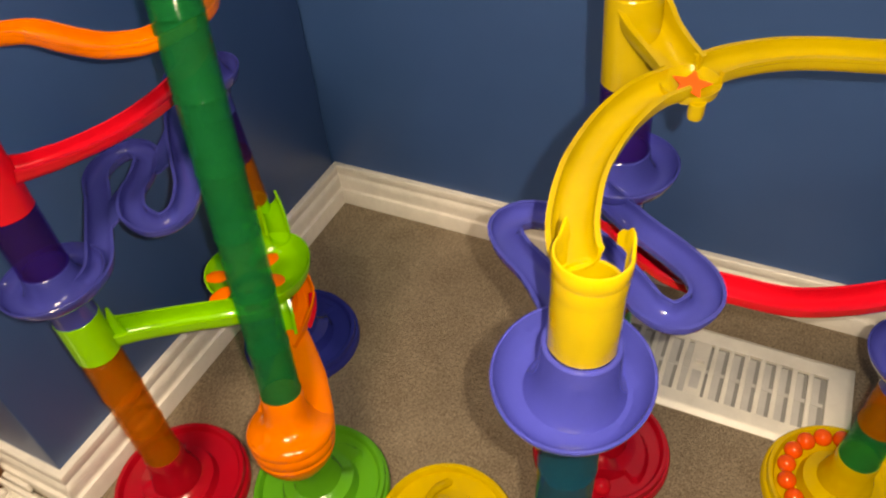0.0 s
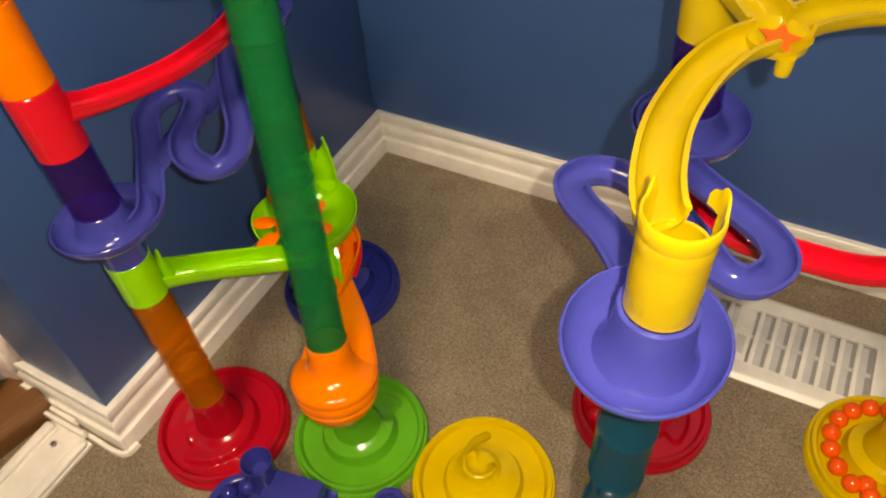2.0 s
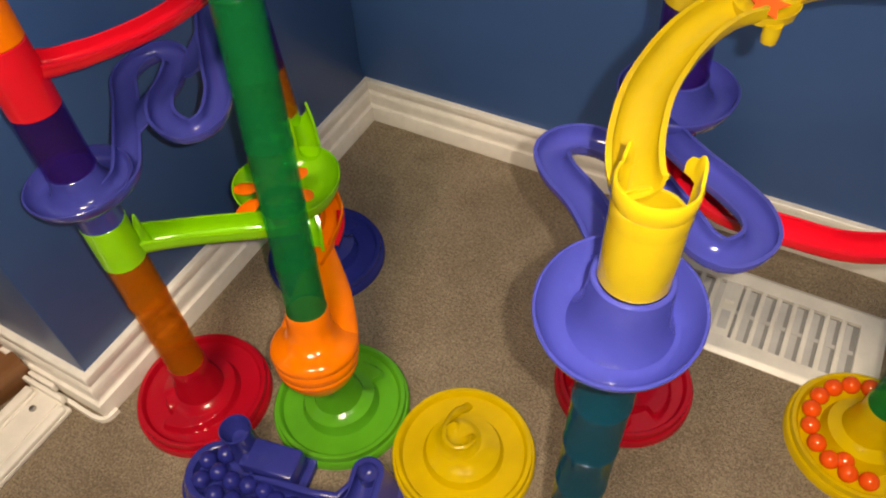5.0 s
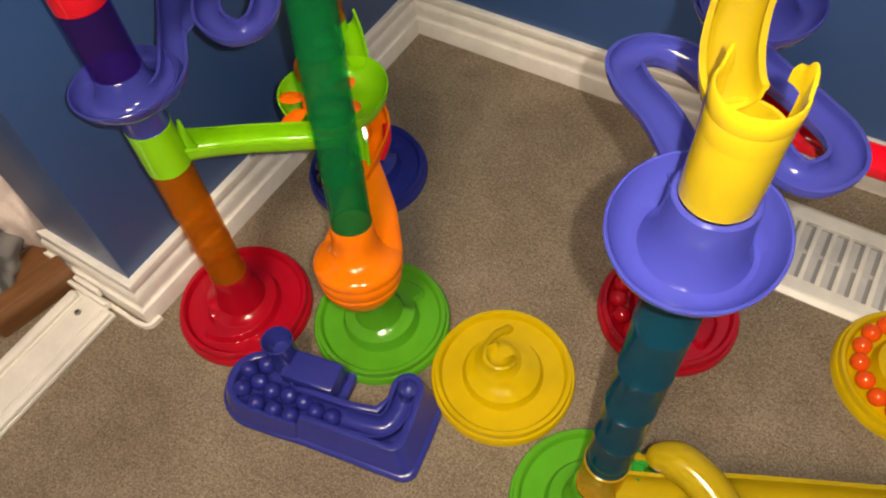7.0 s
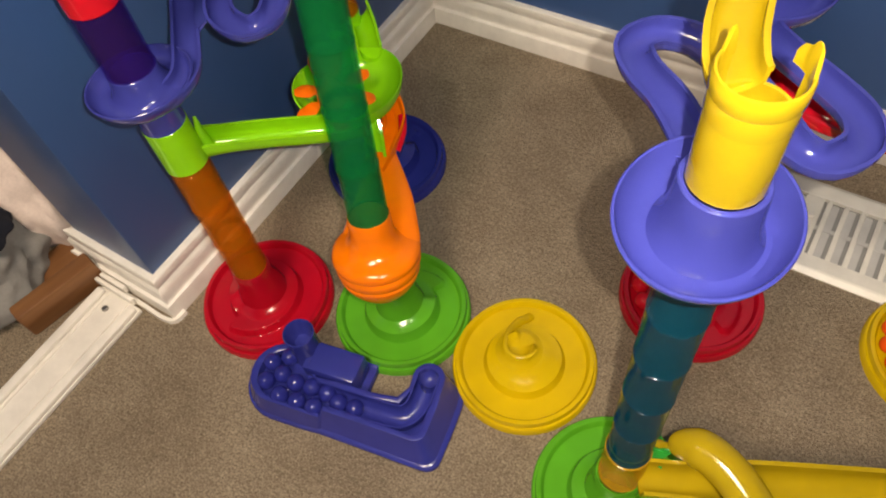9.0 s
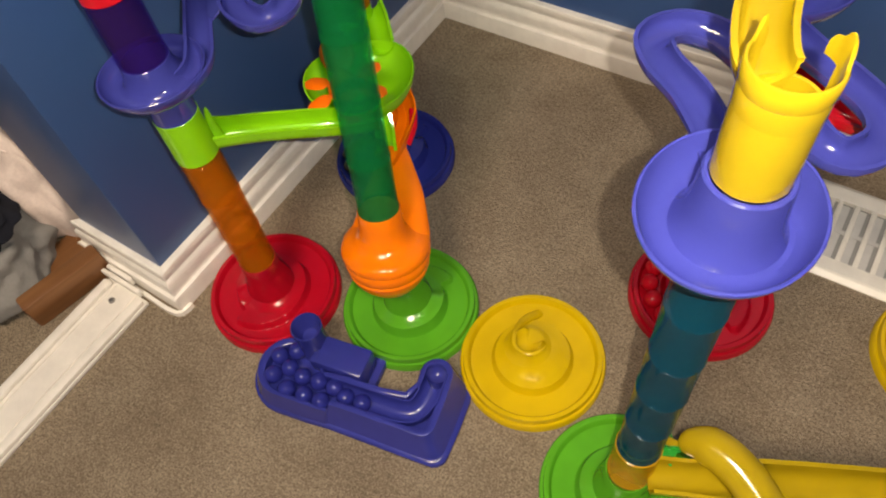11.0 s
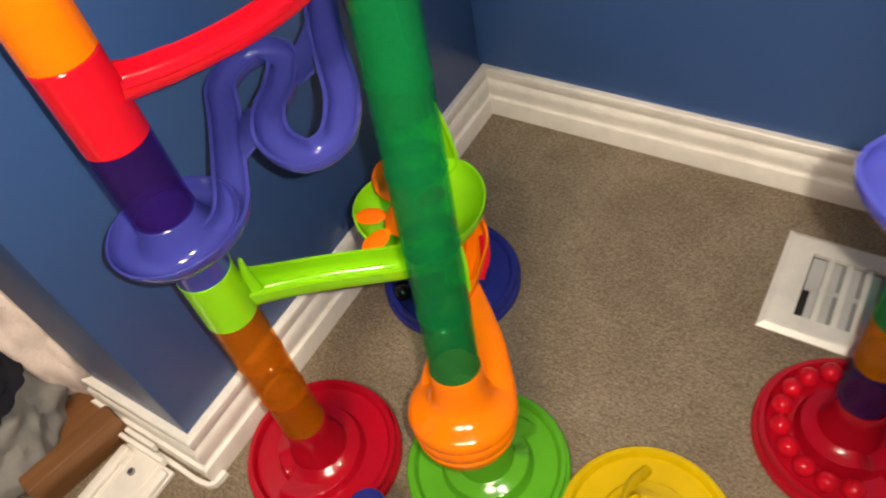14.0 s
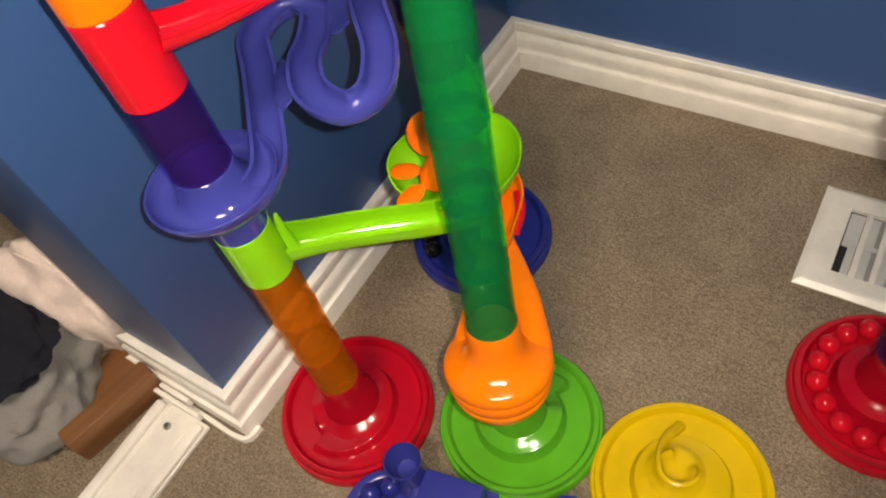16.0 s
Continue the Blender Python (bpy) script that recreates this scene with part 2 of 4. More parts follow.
setting_box("floor", "beige cut-pile carpet floor", "floor", CARPET, -0.85, -3.0, -0.05, 2.6, 0.3, 0.0)
setting_box("wall_back", "navy blue painted wall", "wall", WALL, -0.30, BT, 0.0, 2.66, 0.14, 2.42).matrix_basis = SKEW
setting_box("wall_left", "navy blue painted wall ending at a closet opening", "wall", WALL, JAMB + BT, END + BT, 0.0, -BT, BT - 0.006, 2.42, bevel=0.004)
setting_box("wall_left_header", "navy blue wall above the closet opening", "wall", WALL, JAMB + BT, -2.2, 2.05, -BT, END + BT - 0.003, 2.42)
setting_box("wall_left_far", "navy blue wall past the closet opening", "wall", WALL, JAMB + BT, -3.0, 0.0, -BT, -2.203, 2.42)
setting_box("wall_closet", "dim blue closet back wall", "wall", WALL, -0.85, -3.0, 0.0, -0.78, BT - 0.003, 2.42)
setting_box("wall_right", "navy blue painted wall", "wall", WALL, 2.6, -3.0, 0.0, 2.7, 0.3, 2.42)
setting_box("wall_behind", "navy blue painted wall", "wall", WALL, -0.85, -3.1, 0.0, 2.7, -3.003, 2.42)
setting_box("ceiling", "white painted ceiling", "ceiling", CEIL, -0.85, -3.1, 2.423, 2.7, 0.3, 2.5)

BB_PROFILE = [(0.0, 0.0), (BT + 0.0030, 0.0), (BT + 0.0030, 0.0270), (BT + 0.0022, 0.0288), (BT - 0.0014, 0.0300), (BT - 0.0024, 0.0318), (BT - 0.0026, 0.0345), (BT - 0.0020, 0.0372), (BT - 0.0021, 0.0470), (BT - 0.0029, 0.0515),
              (BT - 0.0049, 0.0545), (BT - 0.0062, 0.0560), (BT - 0.0065, 0.0580), (BT - 0.0056, 0.0592), (BT - 0.0056, BB - 0.0040), (BT - 0.0061, BB - 0.0012), (BT - 0.0076, BB), (0.0, BB)]


def moulding(points, offset_sides):
    """A baseboard with mitred corners: profile run along the wall line; each corner gives the way out from the wall."""
    bm = bmesh.new()
    rows = [[bm.verts.new((x + ox * d, y + oy * d, z)) for d, z in BB_PROFILE] for (x, y), (ox, oy) in zip(points, offset_sides)]
    n = len(BB_PROFILE)
    for a, b in zip(rows, rows[1:]):
        for i in range(n):
            k = (i + 1) % n
            bm.faces.new((a[i], a[k], b[k], b[i]))
    bm.faces.new(rows[0])
    bm.faces.new(rows[-1])
    return bm


solo("baseboard_back", moulding([(-BT, BT), (2.6, BT)], [(1, -1), (0, -1)]), TRIM, "white stepped wooden baseboard", "baseboard", m=SKEW, kind="structure")
solo("baseboard_left", moulding([(-BT, BT), (-BT, END + BT)], [(1, -1), (1, -1)]), TRIM, "white stepped wooden baseboard", "baseboard", kind="structure")
solo("baseboard_jamb", moulding([(-BT, END + BT), (JAMB + BT, END + BT)], [(1, -1), (-1, -1)]), TRIM, "white baseboard return at the closet jamb", "baseboard", kind="structure")


def closet_track():
    root = thing("closet_door_track", pose(0, 0, 0), "white painted floor track of a sliding closet door with steel screws", "door track", kind="structure")
    bm = box(-0.118, -2.2, 0.0, -0.045, END - 0.016, 0.008, bevel=0.002)
    part("track_board", bm, TRIM, root)
    for x in (-0.1115, -0.0525):
        part("track_rib", box(x - 0.0065, -2.2, 0.006, x + 0.0065, END - 0.020, 0.0150, bevel=0.0030), TRIM, root, "raised rail of the track")
    for x in (-0.1005, -0.0655):
        part("track_bead", box(x - 0.0014, -2.2, 0.007, x + 0.0014, END - 0.020, 0.0100, bevel=0.0008), TRIM, root)
    part("end_strip", sweep(smooth_path([(-0.150, END - 0.009, 0.004), (-0.060, END - 0.009, 0.004), (-0.012, END - 0.010, 0.004), (0.004, END - 0.004, 0.004), (0.006, END + 0.012, 0.004)], 0.008), [(-0.003, -0.004), (0.003, -0.004), (0.0025, 0.003), (-0.0025, 0.003)]), TRIM, root)
    part("guide_lip", box(-0.148, END - 0.017, 0.008, -0.056, END - 0.011, 0.021, bevel=0.002), TRIM, root)
    part("guide_lip", box(-0.120, END - 0.010, 0.012, -0.075, END - 0.004, 0.026, bevel=0.002), TRIM, root)
    for y in (-0.659, -0.99, -1.4):
        bm = lathe([(0, 0.0115), (0.003, 0.0112), (0.0042, 0.0100), (0.0046, 0.0078), (0, 0.0078)], 16, close=False, centre=(-0.088, y))
        part("screw", bm, SCREW, root, "round steel screw head")


closet_track()


def floor_vent():
    x0, x1, y0, y1, top = 0.434, 0.818, -0.196, -0.052, 0.007
    ox0, ox1, oy0, oy1 = 0.466, 0.786, -0.170, -0.080
    root = thing("floor_vent", pose(0.434, -0.124, 0, 0, 0, 1.2) @ pose(-0.434, 0.124, 0), "white enamelled metal floor register with slats", "vent")
    bm = bmesh.new()
    rings = []
    for inset, z in ((0.0, 0.0), (0.0, 0.002), (0.006, top - 0.001), (0.009, top)):
        rings.append([bm.verts.new(c) for c in ((x0 + inset, y0 + inset, z), (x1 - inset, y0 + inset, z), (x1 - inset, y1 - inset, z), (x0 + inset, y1 - inset, z))])
    for z in (top, -0.0):
        rings.append([bm.verts.new(c) for c in ((ox0, oy0, z), (ox1, oy0, z), (ox1, oy1, z), (ox0, oy1, z))])
    for a, b in zip(rings, rings[1:]):
        for i in range(4):
            k = (i + 1) % 4
            bm.faces.new((a[i], a[k], b[k], b[i]))
    part("frame", bm, VENT, root, smooth=False)
    # no real hole: a thin black sheet gives the duct's shade by colour
    part("duct", box(ox0, oy0, 0.0006, ox1, oy1, 0.0012), DUCT_SHADE, root, "flat black sheet painted as the shade inside the duct", smooth=False)
    n = 16
    pitch = (ox1 - ox0) / n
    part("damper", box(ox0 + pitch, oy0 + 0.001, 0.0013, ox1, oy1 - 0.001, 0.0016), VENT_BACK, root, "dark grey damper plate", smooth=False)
    for i in range(1, n):
        x = ox0 + pitch * i
        part("slat", box(x - 0.0032, oy0, 0.0036, x + 0.0032, oy1, top - 0.0004, bevel=0.0008), VENT, root)
    for i in range(n):
        x = ox0 + pitch * (i + 0.5)
        a, b = 0.0085, (0.0064 if i == 0 else 0.0022)
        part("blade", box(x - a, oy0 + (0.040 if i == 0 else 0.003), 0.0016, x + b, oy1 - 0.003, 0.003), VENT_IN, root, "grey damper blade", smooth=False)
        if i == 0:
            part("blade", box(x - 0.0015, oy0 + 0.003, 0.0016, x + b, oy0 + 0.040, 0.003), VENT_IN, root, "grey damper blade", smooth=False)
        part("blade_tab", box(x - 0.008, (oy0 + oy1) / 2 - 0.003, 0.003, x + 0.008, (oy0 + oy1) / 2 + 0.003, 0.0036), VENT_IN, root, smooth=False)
    xl = 0.628
    part("lever_plate", box(xl - 0.011, oy0, 0.004, xl + 0.011, oy1, top + 0.0002, bevel=0.001), VENT, root)
    part("lever", box(xl - 0.006, -0.118, top, xl + 0.006, -0.112, top + 0.006, bevel=0.0015), VENT, root)
    part("lever_slot", box(xl - 0.006, -0.160, top + 0.0001, xl + 0.006, -0.130, top + 0.0009, bevel=0.0003), VENT_IN, root)


floor_vent()

# ---- toy parts ----
UNIT = 0.0648            # one tube length
TR = 0.0208              # tube radius
PEG = 0.085              # top of a base's peg
RIM = 0.0835             # base radius


def step(x, lo, hi):
    u = min(1.0, max(0.0, (x - lo) / (hi - lo)))
    return u * u * (3 - 2 * u)


def base_height(r, a, tail):
    """Height of a base's top: a rim, a marble channel, and a ramp with a rounded tongue that winds up to the peg."""
    rim, chan = 0.0205, 0.0125
    z = chan + (rim - chan) * step(r, 0.0700, 0.0740) - 0.0085 * step(r, 0.0785, 0.0797) - 0.0030 * step(r, 0.0818, 0.0835)
    f = (a % (2 * math.pi)) / (2 * math.pi)
    edge = 0.0455 + tail * max(0.0, 1 - f / 0.34) ** 1.3
    if f < 0.022:
        edge = 0.0455 + (edge - 0.0455) * math.sqrt(max(0.0, 1 - (1 - f / 0.022) ** 2))
    g = f / 0.90 if f < 0.90 else 0.5 + 0.5 * math.cos(math.pi * (f - 0.90) / 0.10)
    plateau = 0.0195 + 0.0125 * g if tail else 0.0240
    plateau += (0.008 if tail else 0.0055) * (1 - step(r, 0.020, 0.042))
    return z + (plateau - chan) * (1 - step(r, edge - 0.0035, edge + 0.0015))


def base_mesh(tail=0.0185):
    bm = bmesh.new()
    na = 128
    radii = [0.014, 0.02, 0.026, 0.032, 0.037, 0.041, 0.0425, 0.044, 0.0455, 0.047, 0.0485, 0.050, 0.052, 0.054, 0.056, 0.058, 0.060, 0.062, 0.064, 0.066, 0.0685, 0.0705, 0.0718, 0.073, 0.0742, 0.076,
             0.0778, 0.0786, 0.0791, 0.0797, 0.0807, 0.0818, 0.0828, 0.0835]
    rows = []
    for r in radii:
        rows.append([bm.verts.new((r * math.cos(2 * math.pi * i / na), r * math.sin(2 * math.pi * i / na), base_height(r, 2 * math.pi * i / na, tail))) for i in range(na)])
    rows.append([bm.verts.new((0.0838 * math.cos(2 * math.pi * i / na), 0.0838 * math.sin(2 * math.pi * i / na), 0.0)) for i in range(na)])
    for a, b in zip(rows, rows[1:]):
        for i in range(na):
            k = (i + 1) % na
            bm.faces.new((a[i], a[k], b[k], b[i]))
    return bm


PEG_PROFILE = [(0.0165, 0.030), (0.0300, 0.030), (0.0275, 0.044), (0.0240, 0.056), (0.0226, 0.066), (0.0224, PEG - 0.001), (0.0216, PEG + 0.001), (0.0200, PEG), (0.0165, PEG - 0.014)]


def add_base(root, material, turn, label, peg=True, foot=None, tail=0.0185):
    stand = Matrix.Translation(foot) if foot else Matrix.Translation(root.matrix_basis.translation)
    b = part("base", base_mesh(tail), material, root, label, at=root.matrix_basis.inverted() @ stand @ pose(0, 0, 0, 0, 0, turn))
    if peg:
        part("peg", lathe(PEG_PROFILE, 36), material, b)
    return b


def add_tube(root, z0, z1, material, label="", r=TR):
    """A see-through tube length with a neck that plugs into the next one."""
    w = 0.0018
    prof = [(r - 0.0008, z0), (r + 0.0003, z0 + 0.0003), (r + 0.0006, z0 + 0.0010), (r + 0.0005, z0 + 0.0017), (r, z0 + 0.0024), (r, z1 - 0.001), (r - 0.0022, z1), (r - 0.0022, z1 + 0.011), (r - 0.0042, z1 + 0.011),
            (r - 0.0042, z1 - 0.004), (r - w, z1 - 0.006), (r - w, z0)]
    return part("tube", lathe(prof, 40), material, root, label)


def add_sleeve(root, name, z0, z1, material, label="", r=TR):
    prof = [(r - 0.001, z0), (r, z0 + 0.0012), (r, z1 - 0.0012), (r - 0.001, z1), (r - 0.003, z1), (r - 0.003, z0)]
    return part(name, lathe(prof, 40), material, root, label)


def add_bowl(root, top, material, label="", drop=0.0, wide=1.0, off=(0.0, 0.0)):
    """A shallow catching dish round its column: flared collar, floor and rolled rim; `top` is the collar's top, `off` how far its rim lies off the axis."""
    t = top
    d = t - drop
    prof = [(0.0195, t - UNIT), (0.0214, t - UNIT), (0.0214, min(t - 0.047, d - 0.038)), (0.0262, d - 0.0345), (0.0350 * wide, d - 0.0315), (0.0420 * wide, d - 0.0262), (0.0456 * wide, d - 0.0188), (0.0470 * wide, d - 0.0150),
            (0.0470 * wide, d - 0.0136), (0.0463 * wide, d - 0.0129), (0.0452 * wide, d - 0.0133), (0.0440 * wide, d - 0.0170), (0.0418 * wide, d - 0.0212), (0.0380 * wide, d - 0.0242), (0.0335 * wide, d - 0.0252), (0.0300, d - 0.0236),
            (0.0270, d - 0.0195 + drop * 0.15), (0.0248, d - 0.0140 + drop * 0.35), (0.0234, d - 0.0090 + drop * 0.6), (0.0226, t - 0.0045), (0.0223, t - 0.0008), (0.0214, t), (0.0195, t)]
    bm = lathe(prof, 56)
    for v in bm.verts:
        # the high dishes rise at the back, where their track leaves
        r = math.hypot(v.co.x, v.co.y)
        w = min(1.0, max(0.0, (r - 0.0235) / 0.02))
        if drop:
            v.co.z += 0.17 * (v.co.y + 0.046) * w
        v.co.x += off[0] * w
        v.co.y += off[1] * w
    return part("dish", bm, material, root, label)


def track(name, points, material, label, group="tracks", section=None, flare=0.0):
    path = smooth_path(points)
    o = path[0].copy()
    widths = [1.0 + flare * max(0.0, 1 - i / 6) ** 2 for i in range(len(path))]
    root = thing(name, Matrix.Translation(o), label, "marble track", group=group)
    local = [p - o for p in path]
    part("channel", sweep(local, section or gutter(0.0122, deep=0.85), widths=widths), material, root)
    part("mouth", sweep(local[4:7], section or gutter(0.0122, deep=0.85), widths=[w * 1.04 for w in widths[4:7]]), material, root, "raised lip at the mouth of the track")
    return root


def tower(x, y, label, lean=(0.0, 0.0)):
    """A column of the marble run; lean is the shift of its axis in metres per metre of height."""
    m = Matrix.Translation((x, y, 0)) @ Euler((-math.atan(lean[1]), math.atan(lean[0]), 0)).to_matrix().to_4x4()
    return thing("marble_tower", m, label, "marble run tower", group="marble run towers")


# tower plan
A, B, C, D, E, G, H = (0.091, -0.540), (0.253, -0.472), (0.100, -0.284), (0.416, -0.4605), (0.546, -0.287), (0.566, -0.545), (0.812, -0.232)
LEAN_A, LEAN_B, LEAN_C, LEAN_E, LEAN_G = (-0.054, 0.027), (-0.0920, 0.1670), (-0.052, 0.0), (-0.042, 0.0), (0.0065, 0.0235)


def tower_a():
    root = tower(A[0] - LEAN_A[0] * 0.085, A[1] - LEAN_A[1] * 0.085, "tower with red base, clear orange tubes, lime and red joints", LEAN_A)
    add_base(root, DEEP_RED, 256, "deep red round spiral base", foot=(*A, 0))
    for i in range(3):
        add_tube(root, 0.080 + i * 0.0622, 0.080 + (i + 1) * 0.0622, T_ORANGE, "clear orange tube", r=0.0212)
    add_sleeve(root, "joint", 0.2666, 0.322, LIME, "lime joint", r=0.0219)
    add_bowl(root, 0.386, BLUE, "violet blue catching dish", wide=1.04)
    add_tube(root, 0.386, 0.451, T_PURPLE, "clear purple tube", r=0.0218)
    add_sleeve(root, "joint", 0.451, 0.513, RED, "red joint", r=0.0220)
    add_sleeve(root, "tube", 0.513, 0.583, ORANGE, "solid orange tube", r=0.0220)
    add_sleeve(root, "joint", 0.583, 0.640, ORANGE, "orange joint", r=0.0221)


def tower_b():
    root = tower(0.2614, -0.5040, "tower with green base, orange funnel and clear green tubes", LEAN_B)
    add_base(root, GREEN, 60, "green round spiral base", foot=(*B, 0))
    prof = [(0.0180, 0.086), (0.0250, 0.092), (0.0330, 0.102), (0.0400, 0.113), (0.0438, 0.1215), (0.0448, 0.1265), (0.0432, 0.1290), (0.0452, 0.1315), (0.0466, 0.1365), (0.0468, 0.1415), (0.0448, 0.1445), (0.0472, 0.1475), (0.0482, 0.1520),
            (0.0470, 0.1560), (0.0430, 0.1592), (0.0360, 0.1622), (0.0300, 0.1660), (0.0262, 0.1712), (0.0240, 0.1790), (0.0230, 0.1900), (0.0226, 0.2040), (0.0216, 0.2060), (0.0209, 0.2040), (0.0209, 0.186), (0.0180, 0.170)]
    f = part("funnel", lathe(prof, 56), ORANGE, root, "orange bellied funnel")
    path = smooth_path([(0.002, 0.0, 0.144), (-0.007, 0.020, 0.157), (-0.022, 0.050, 0.178), (-0.0440, 0.0875, 0.208)], 0.004)
    n = len(path) - 1
    shell = [(c, d * (0.34 if d > 0 else 0.16)) for c, d in pipe(0.0465, 32)]
    part("chute", sweep(path, shell, widths=[1.0 - 0.74 * (i / n) ** 1.45 for i in range(n + 1)]), ORANGE, f)
    for i in range(9):
        add_tube(root, 0.205 + 0.0660 * i, 0.205 + 0.0660 * (i + 1), T_GREEN, "clear green tube")


def tower_c():
    root = tower(*C, "tower with navy base, orange wheel and violet dish", LEAN_C)
    add_base(root, NAVY, 70, "navy blue round spiral base", foot=(*C, 0))
    add_tube(root, PEG, PEG + UNIT, T_ORANGE, "clear orange tube")
    add_sleeve(root, "tube", PEG + UNIT, 0.214, ORANGE, "orange tube")
    add_sleeve(root, "joint", 0.214, 0.264, LIME, "lime collar")
    add_tube(root, 0.264, 0.328, T_ORANGE, "clear orange tube")
    add_tube(root, 0.328, 0.392, T_PURPLE, "clear purple tube")
    add_bowl(root, 0.457, BLUE, "violet blue catching dish", wide=0.86)
    add_sleeve(root, "joint", 0.457, 0.522, RED, "red collar")
    add_sleeve(root, "tube", 0.522, 0.590, ORANGE, "orange collar")


def tower_e():
    root = tower(*E, "tower with red marble-filled base, violet dish and yellow joint", LEAN_E)
    add_base(root, DEEP_RED, 325, "deep red round base")
    for i, mt in enumerate((T_PURPLE, T_ORANGE, T_GREEN, T_ORANGE)):
        add_tube(root, 0.085 + 0.0645 * i, 0.085 + 0.0645 * (i + 1), mt, ("clear purple tube", "clear amber tube", "clear green tube", "clear amber tube")[i])
    add_sleeve(root, "joint", 0.343, 0.4005, RED, "red joint")
    add_bowl(root, 0.4665, BLUE, "violet blue catching dish")
    add_tube(root, 0.4665, 0.530, T_PURPLE, "clear purple tube")
    add_sleeve(root, "joint", 0.530, 0.603, YELLOW, "yellow joint")
    add_sleeve(root, "tube", 0.603, 0.67, YELLOW, "solid yellow tube", r=0.0202)


def tower_g():
    root = tower(*G, "tower with green base, clear teal tubes and notched yellow cup", LEAN_G)
    add_base(root, GREEN, 20, "green round spiral base")
    add_tube(root, PEG, 0.150, T_YELLOW, "clear yellow joint")
    for i in range(5):
        add_tube(root, 0.150 + 0.0619 * i, 0.150 + 0.0619 * (i + 1), T_TEAL, "clear teal tube", r=0.0193)
    add_bowl(root, 0.5240, BLUE, "violet blue catching dish", drop=0.021, wide=1.0, off=(-0.0028, -0.0025))
    rc = 0.0193
    cup = add_sleeve(root, "cup", 0.5240, 0.5700, YELLOW, "solid yellow tube with a notched rim", r=rc)

    def rim_arc(name, a0, a1, z0, tops, out):
        """A curved wall piece of the cup; tops gives its upper edge along the arc."""
        bm = bmesh.new()
        rows = []
        k = len(tops) - 1
        for i, zt in enumerate(tops):
            a = radians(a0 + (a1 - a0) * i / k)
            c, s = math.cos(a), math.sin(a)
            rows.append([bm.verts.new(((rc + q) * c, (rc + q) * s, z)) for q, z in ((-0.0002, z0), (out, z0 + 0.0022), (out, zt - 0.001), (out - 0.0007, zt), (-0.0008, zt), (-0.0014, zt - 0.001), (-0.0016, z0))])
        for a, b in zip(rows, rows[1:]):
            for i in range(7):
                bm.faces.new((a[i], a[(i + 1) % 7], b[(i + 1) % 7], b[i]))
        bm.faces.new(rows[0])
        bm.faces.new(rows[-1])
        part(name, bm, YELLOW, cup)

    rim_arc("rim", 148, 400, 0.5680, [0.5920] * 41, 0.0003)
    rim_arc("rim_band", 160, 392, 0.5800, [0.5925] * 37, 0.0009)
    rim_arc("prong", 8, 66, 0.5860, [0.5925, 0.5940, 0.5960, 0.5980, 0.6000, 0.6015, 0.6025, 0.6030, 0.6032, 0.6030, 0.6025, 0.6015, 0.5995, 0.5980, 0.5975, 0.5970, 0.5965, 0.5950, 0.5930], 0.0003)
    rim_arc("prong", 146, 172, 0.5860, [0.5930, 0.5990, 0.6025, 0.6020, 0.5980, 0.5940, 0.5920], 0.0003)


def tower_h():
    root = tower(*H, "tower with yellow base full of orange marbles")
    add_base(root, BASE_YELLOW, 330, "yellow round spiral base")
    add_tube(root, PEG, 0.1495, T_GREEN, "clear green tube")
    add_tube(root, 0.1495, 0.214, T_ORANGE, "clear amber tube")
    add_bowl(root, 0.280, BLUE, "violet blue catching dish")
    add_tube(root, 0.280, 0.343, T_PURPLE, "clear purple tube")
    add_sleeve(root, "joint", 0.343, 0.4005, RED, "red collar")
    for i, mt in enumerate((T_PURPLE, T_GREEN)):
        add_tube(root, 0.4005 + 0.0648 * i, 0.4005 + 0.0648 * (i + 1), mt)
    add_sleeve(root, "joint", 0.530, 0.600, YELLOW, "yellow collar")


def spare_base():
    root = thing("spiral_stand", pose(*D, 0), "loose yellow round stand with a hooked spiral peg on the carpet", "toy stand")
    b = add_base(root, BASE_YELLOW, 0, "", peg=False, tail=0.0)
    cx, cy = -0.008, 0.003
    bm = lathe([(0.0, 0.0340), (0.008, 0.0350), (0.0125, 0.0385), (0.0148, 0.0430), (0.0162, 0.0440), (0.0178, 0.0420), (0.0195, 0.0375), (0.0220, 0.0335), (0.0270, 0.0300), (0.0, 0.0250)], 56, close=False, centre=(cx, cy))
    for v in bm.verts:
        # the cup opens on one side, where the marbles run out on the ramp
        a = math.degrees(math.atan2(v.co.y - cy, v.co.x - cx)) % 360
        w = step(a, 20, 50) * (1 - step(a, 112, 128))
        if v.co.z > 0.0345:
            v.co.z += (0.0345 - v.co.z) * w
    part("peg", bm, BASE_YELLOW, b)
    tail = smooth_path([(0.0120, 0.0070, 0.0420), (0.0105, -0.0020, 0.0445), (0.0035, -0.0100, 0.0450), (-0.0070, -0.0130, 0.0450), (-0.0175, -0.0095, 0.0445), (-0.0240, 0.0010, 0.0430), (-0.0275, 0.0130, 0.0370), (-0.0280, 0.0250, 0.0305),
                        (-0.0260, 0.0370, 0.0245), (-0.0230, 0.0465, 0.0180), (-0.0215, 0.0545, 0.0115)], 0.002)
    n = len(tail) - 1
    part("hook", sweep(tail, [(x, y * 0.8) for x, y in pipe(0.0031, 14)], widths=[min(1.0, 0.55 + 4 * i / n) + 0.80 * step(i / n, 0.55, 0.85) for i in range(n + 1)]), BASE_YELLOW, b)


tower_a()
tower_b()
tower_c()
tower_e()
tower_g()
tower_h()
spare_base()

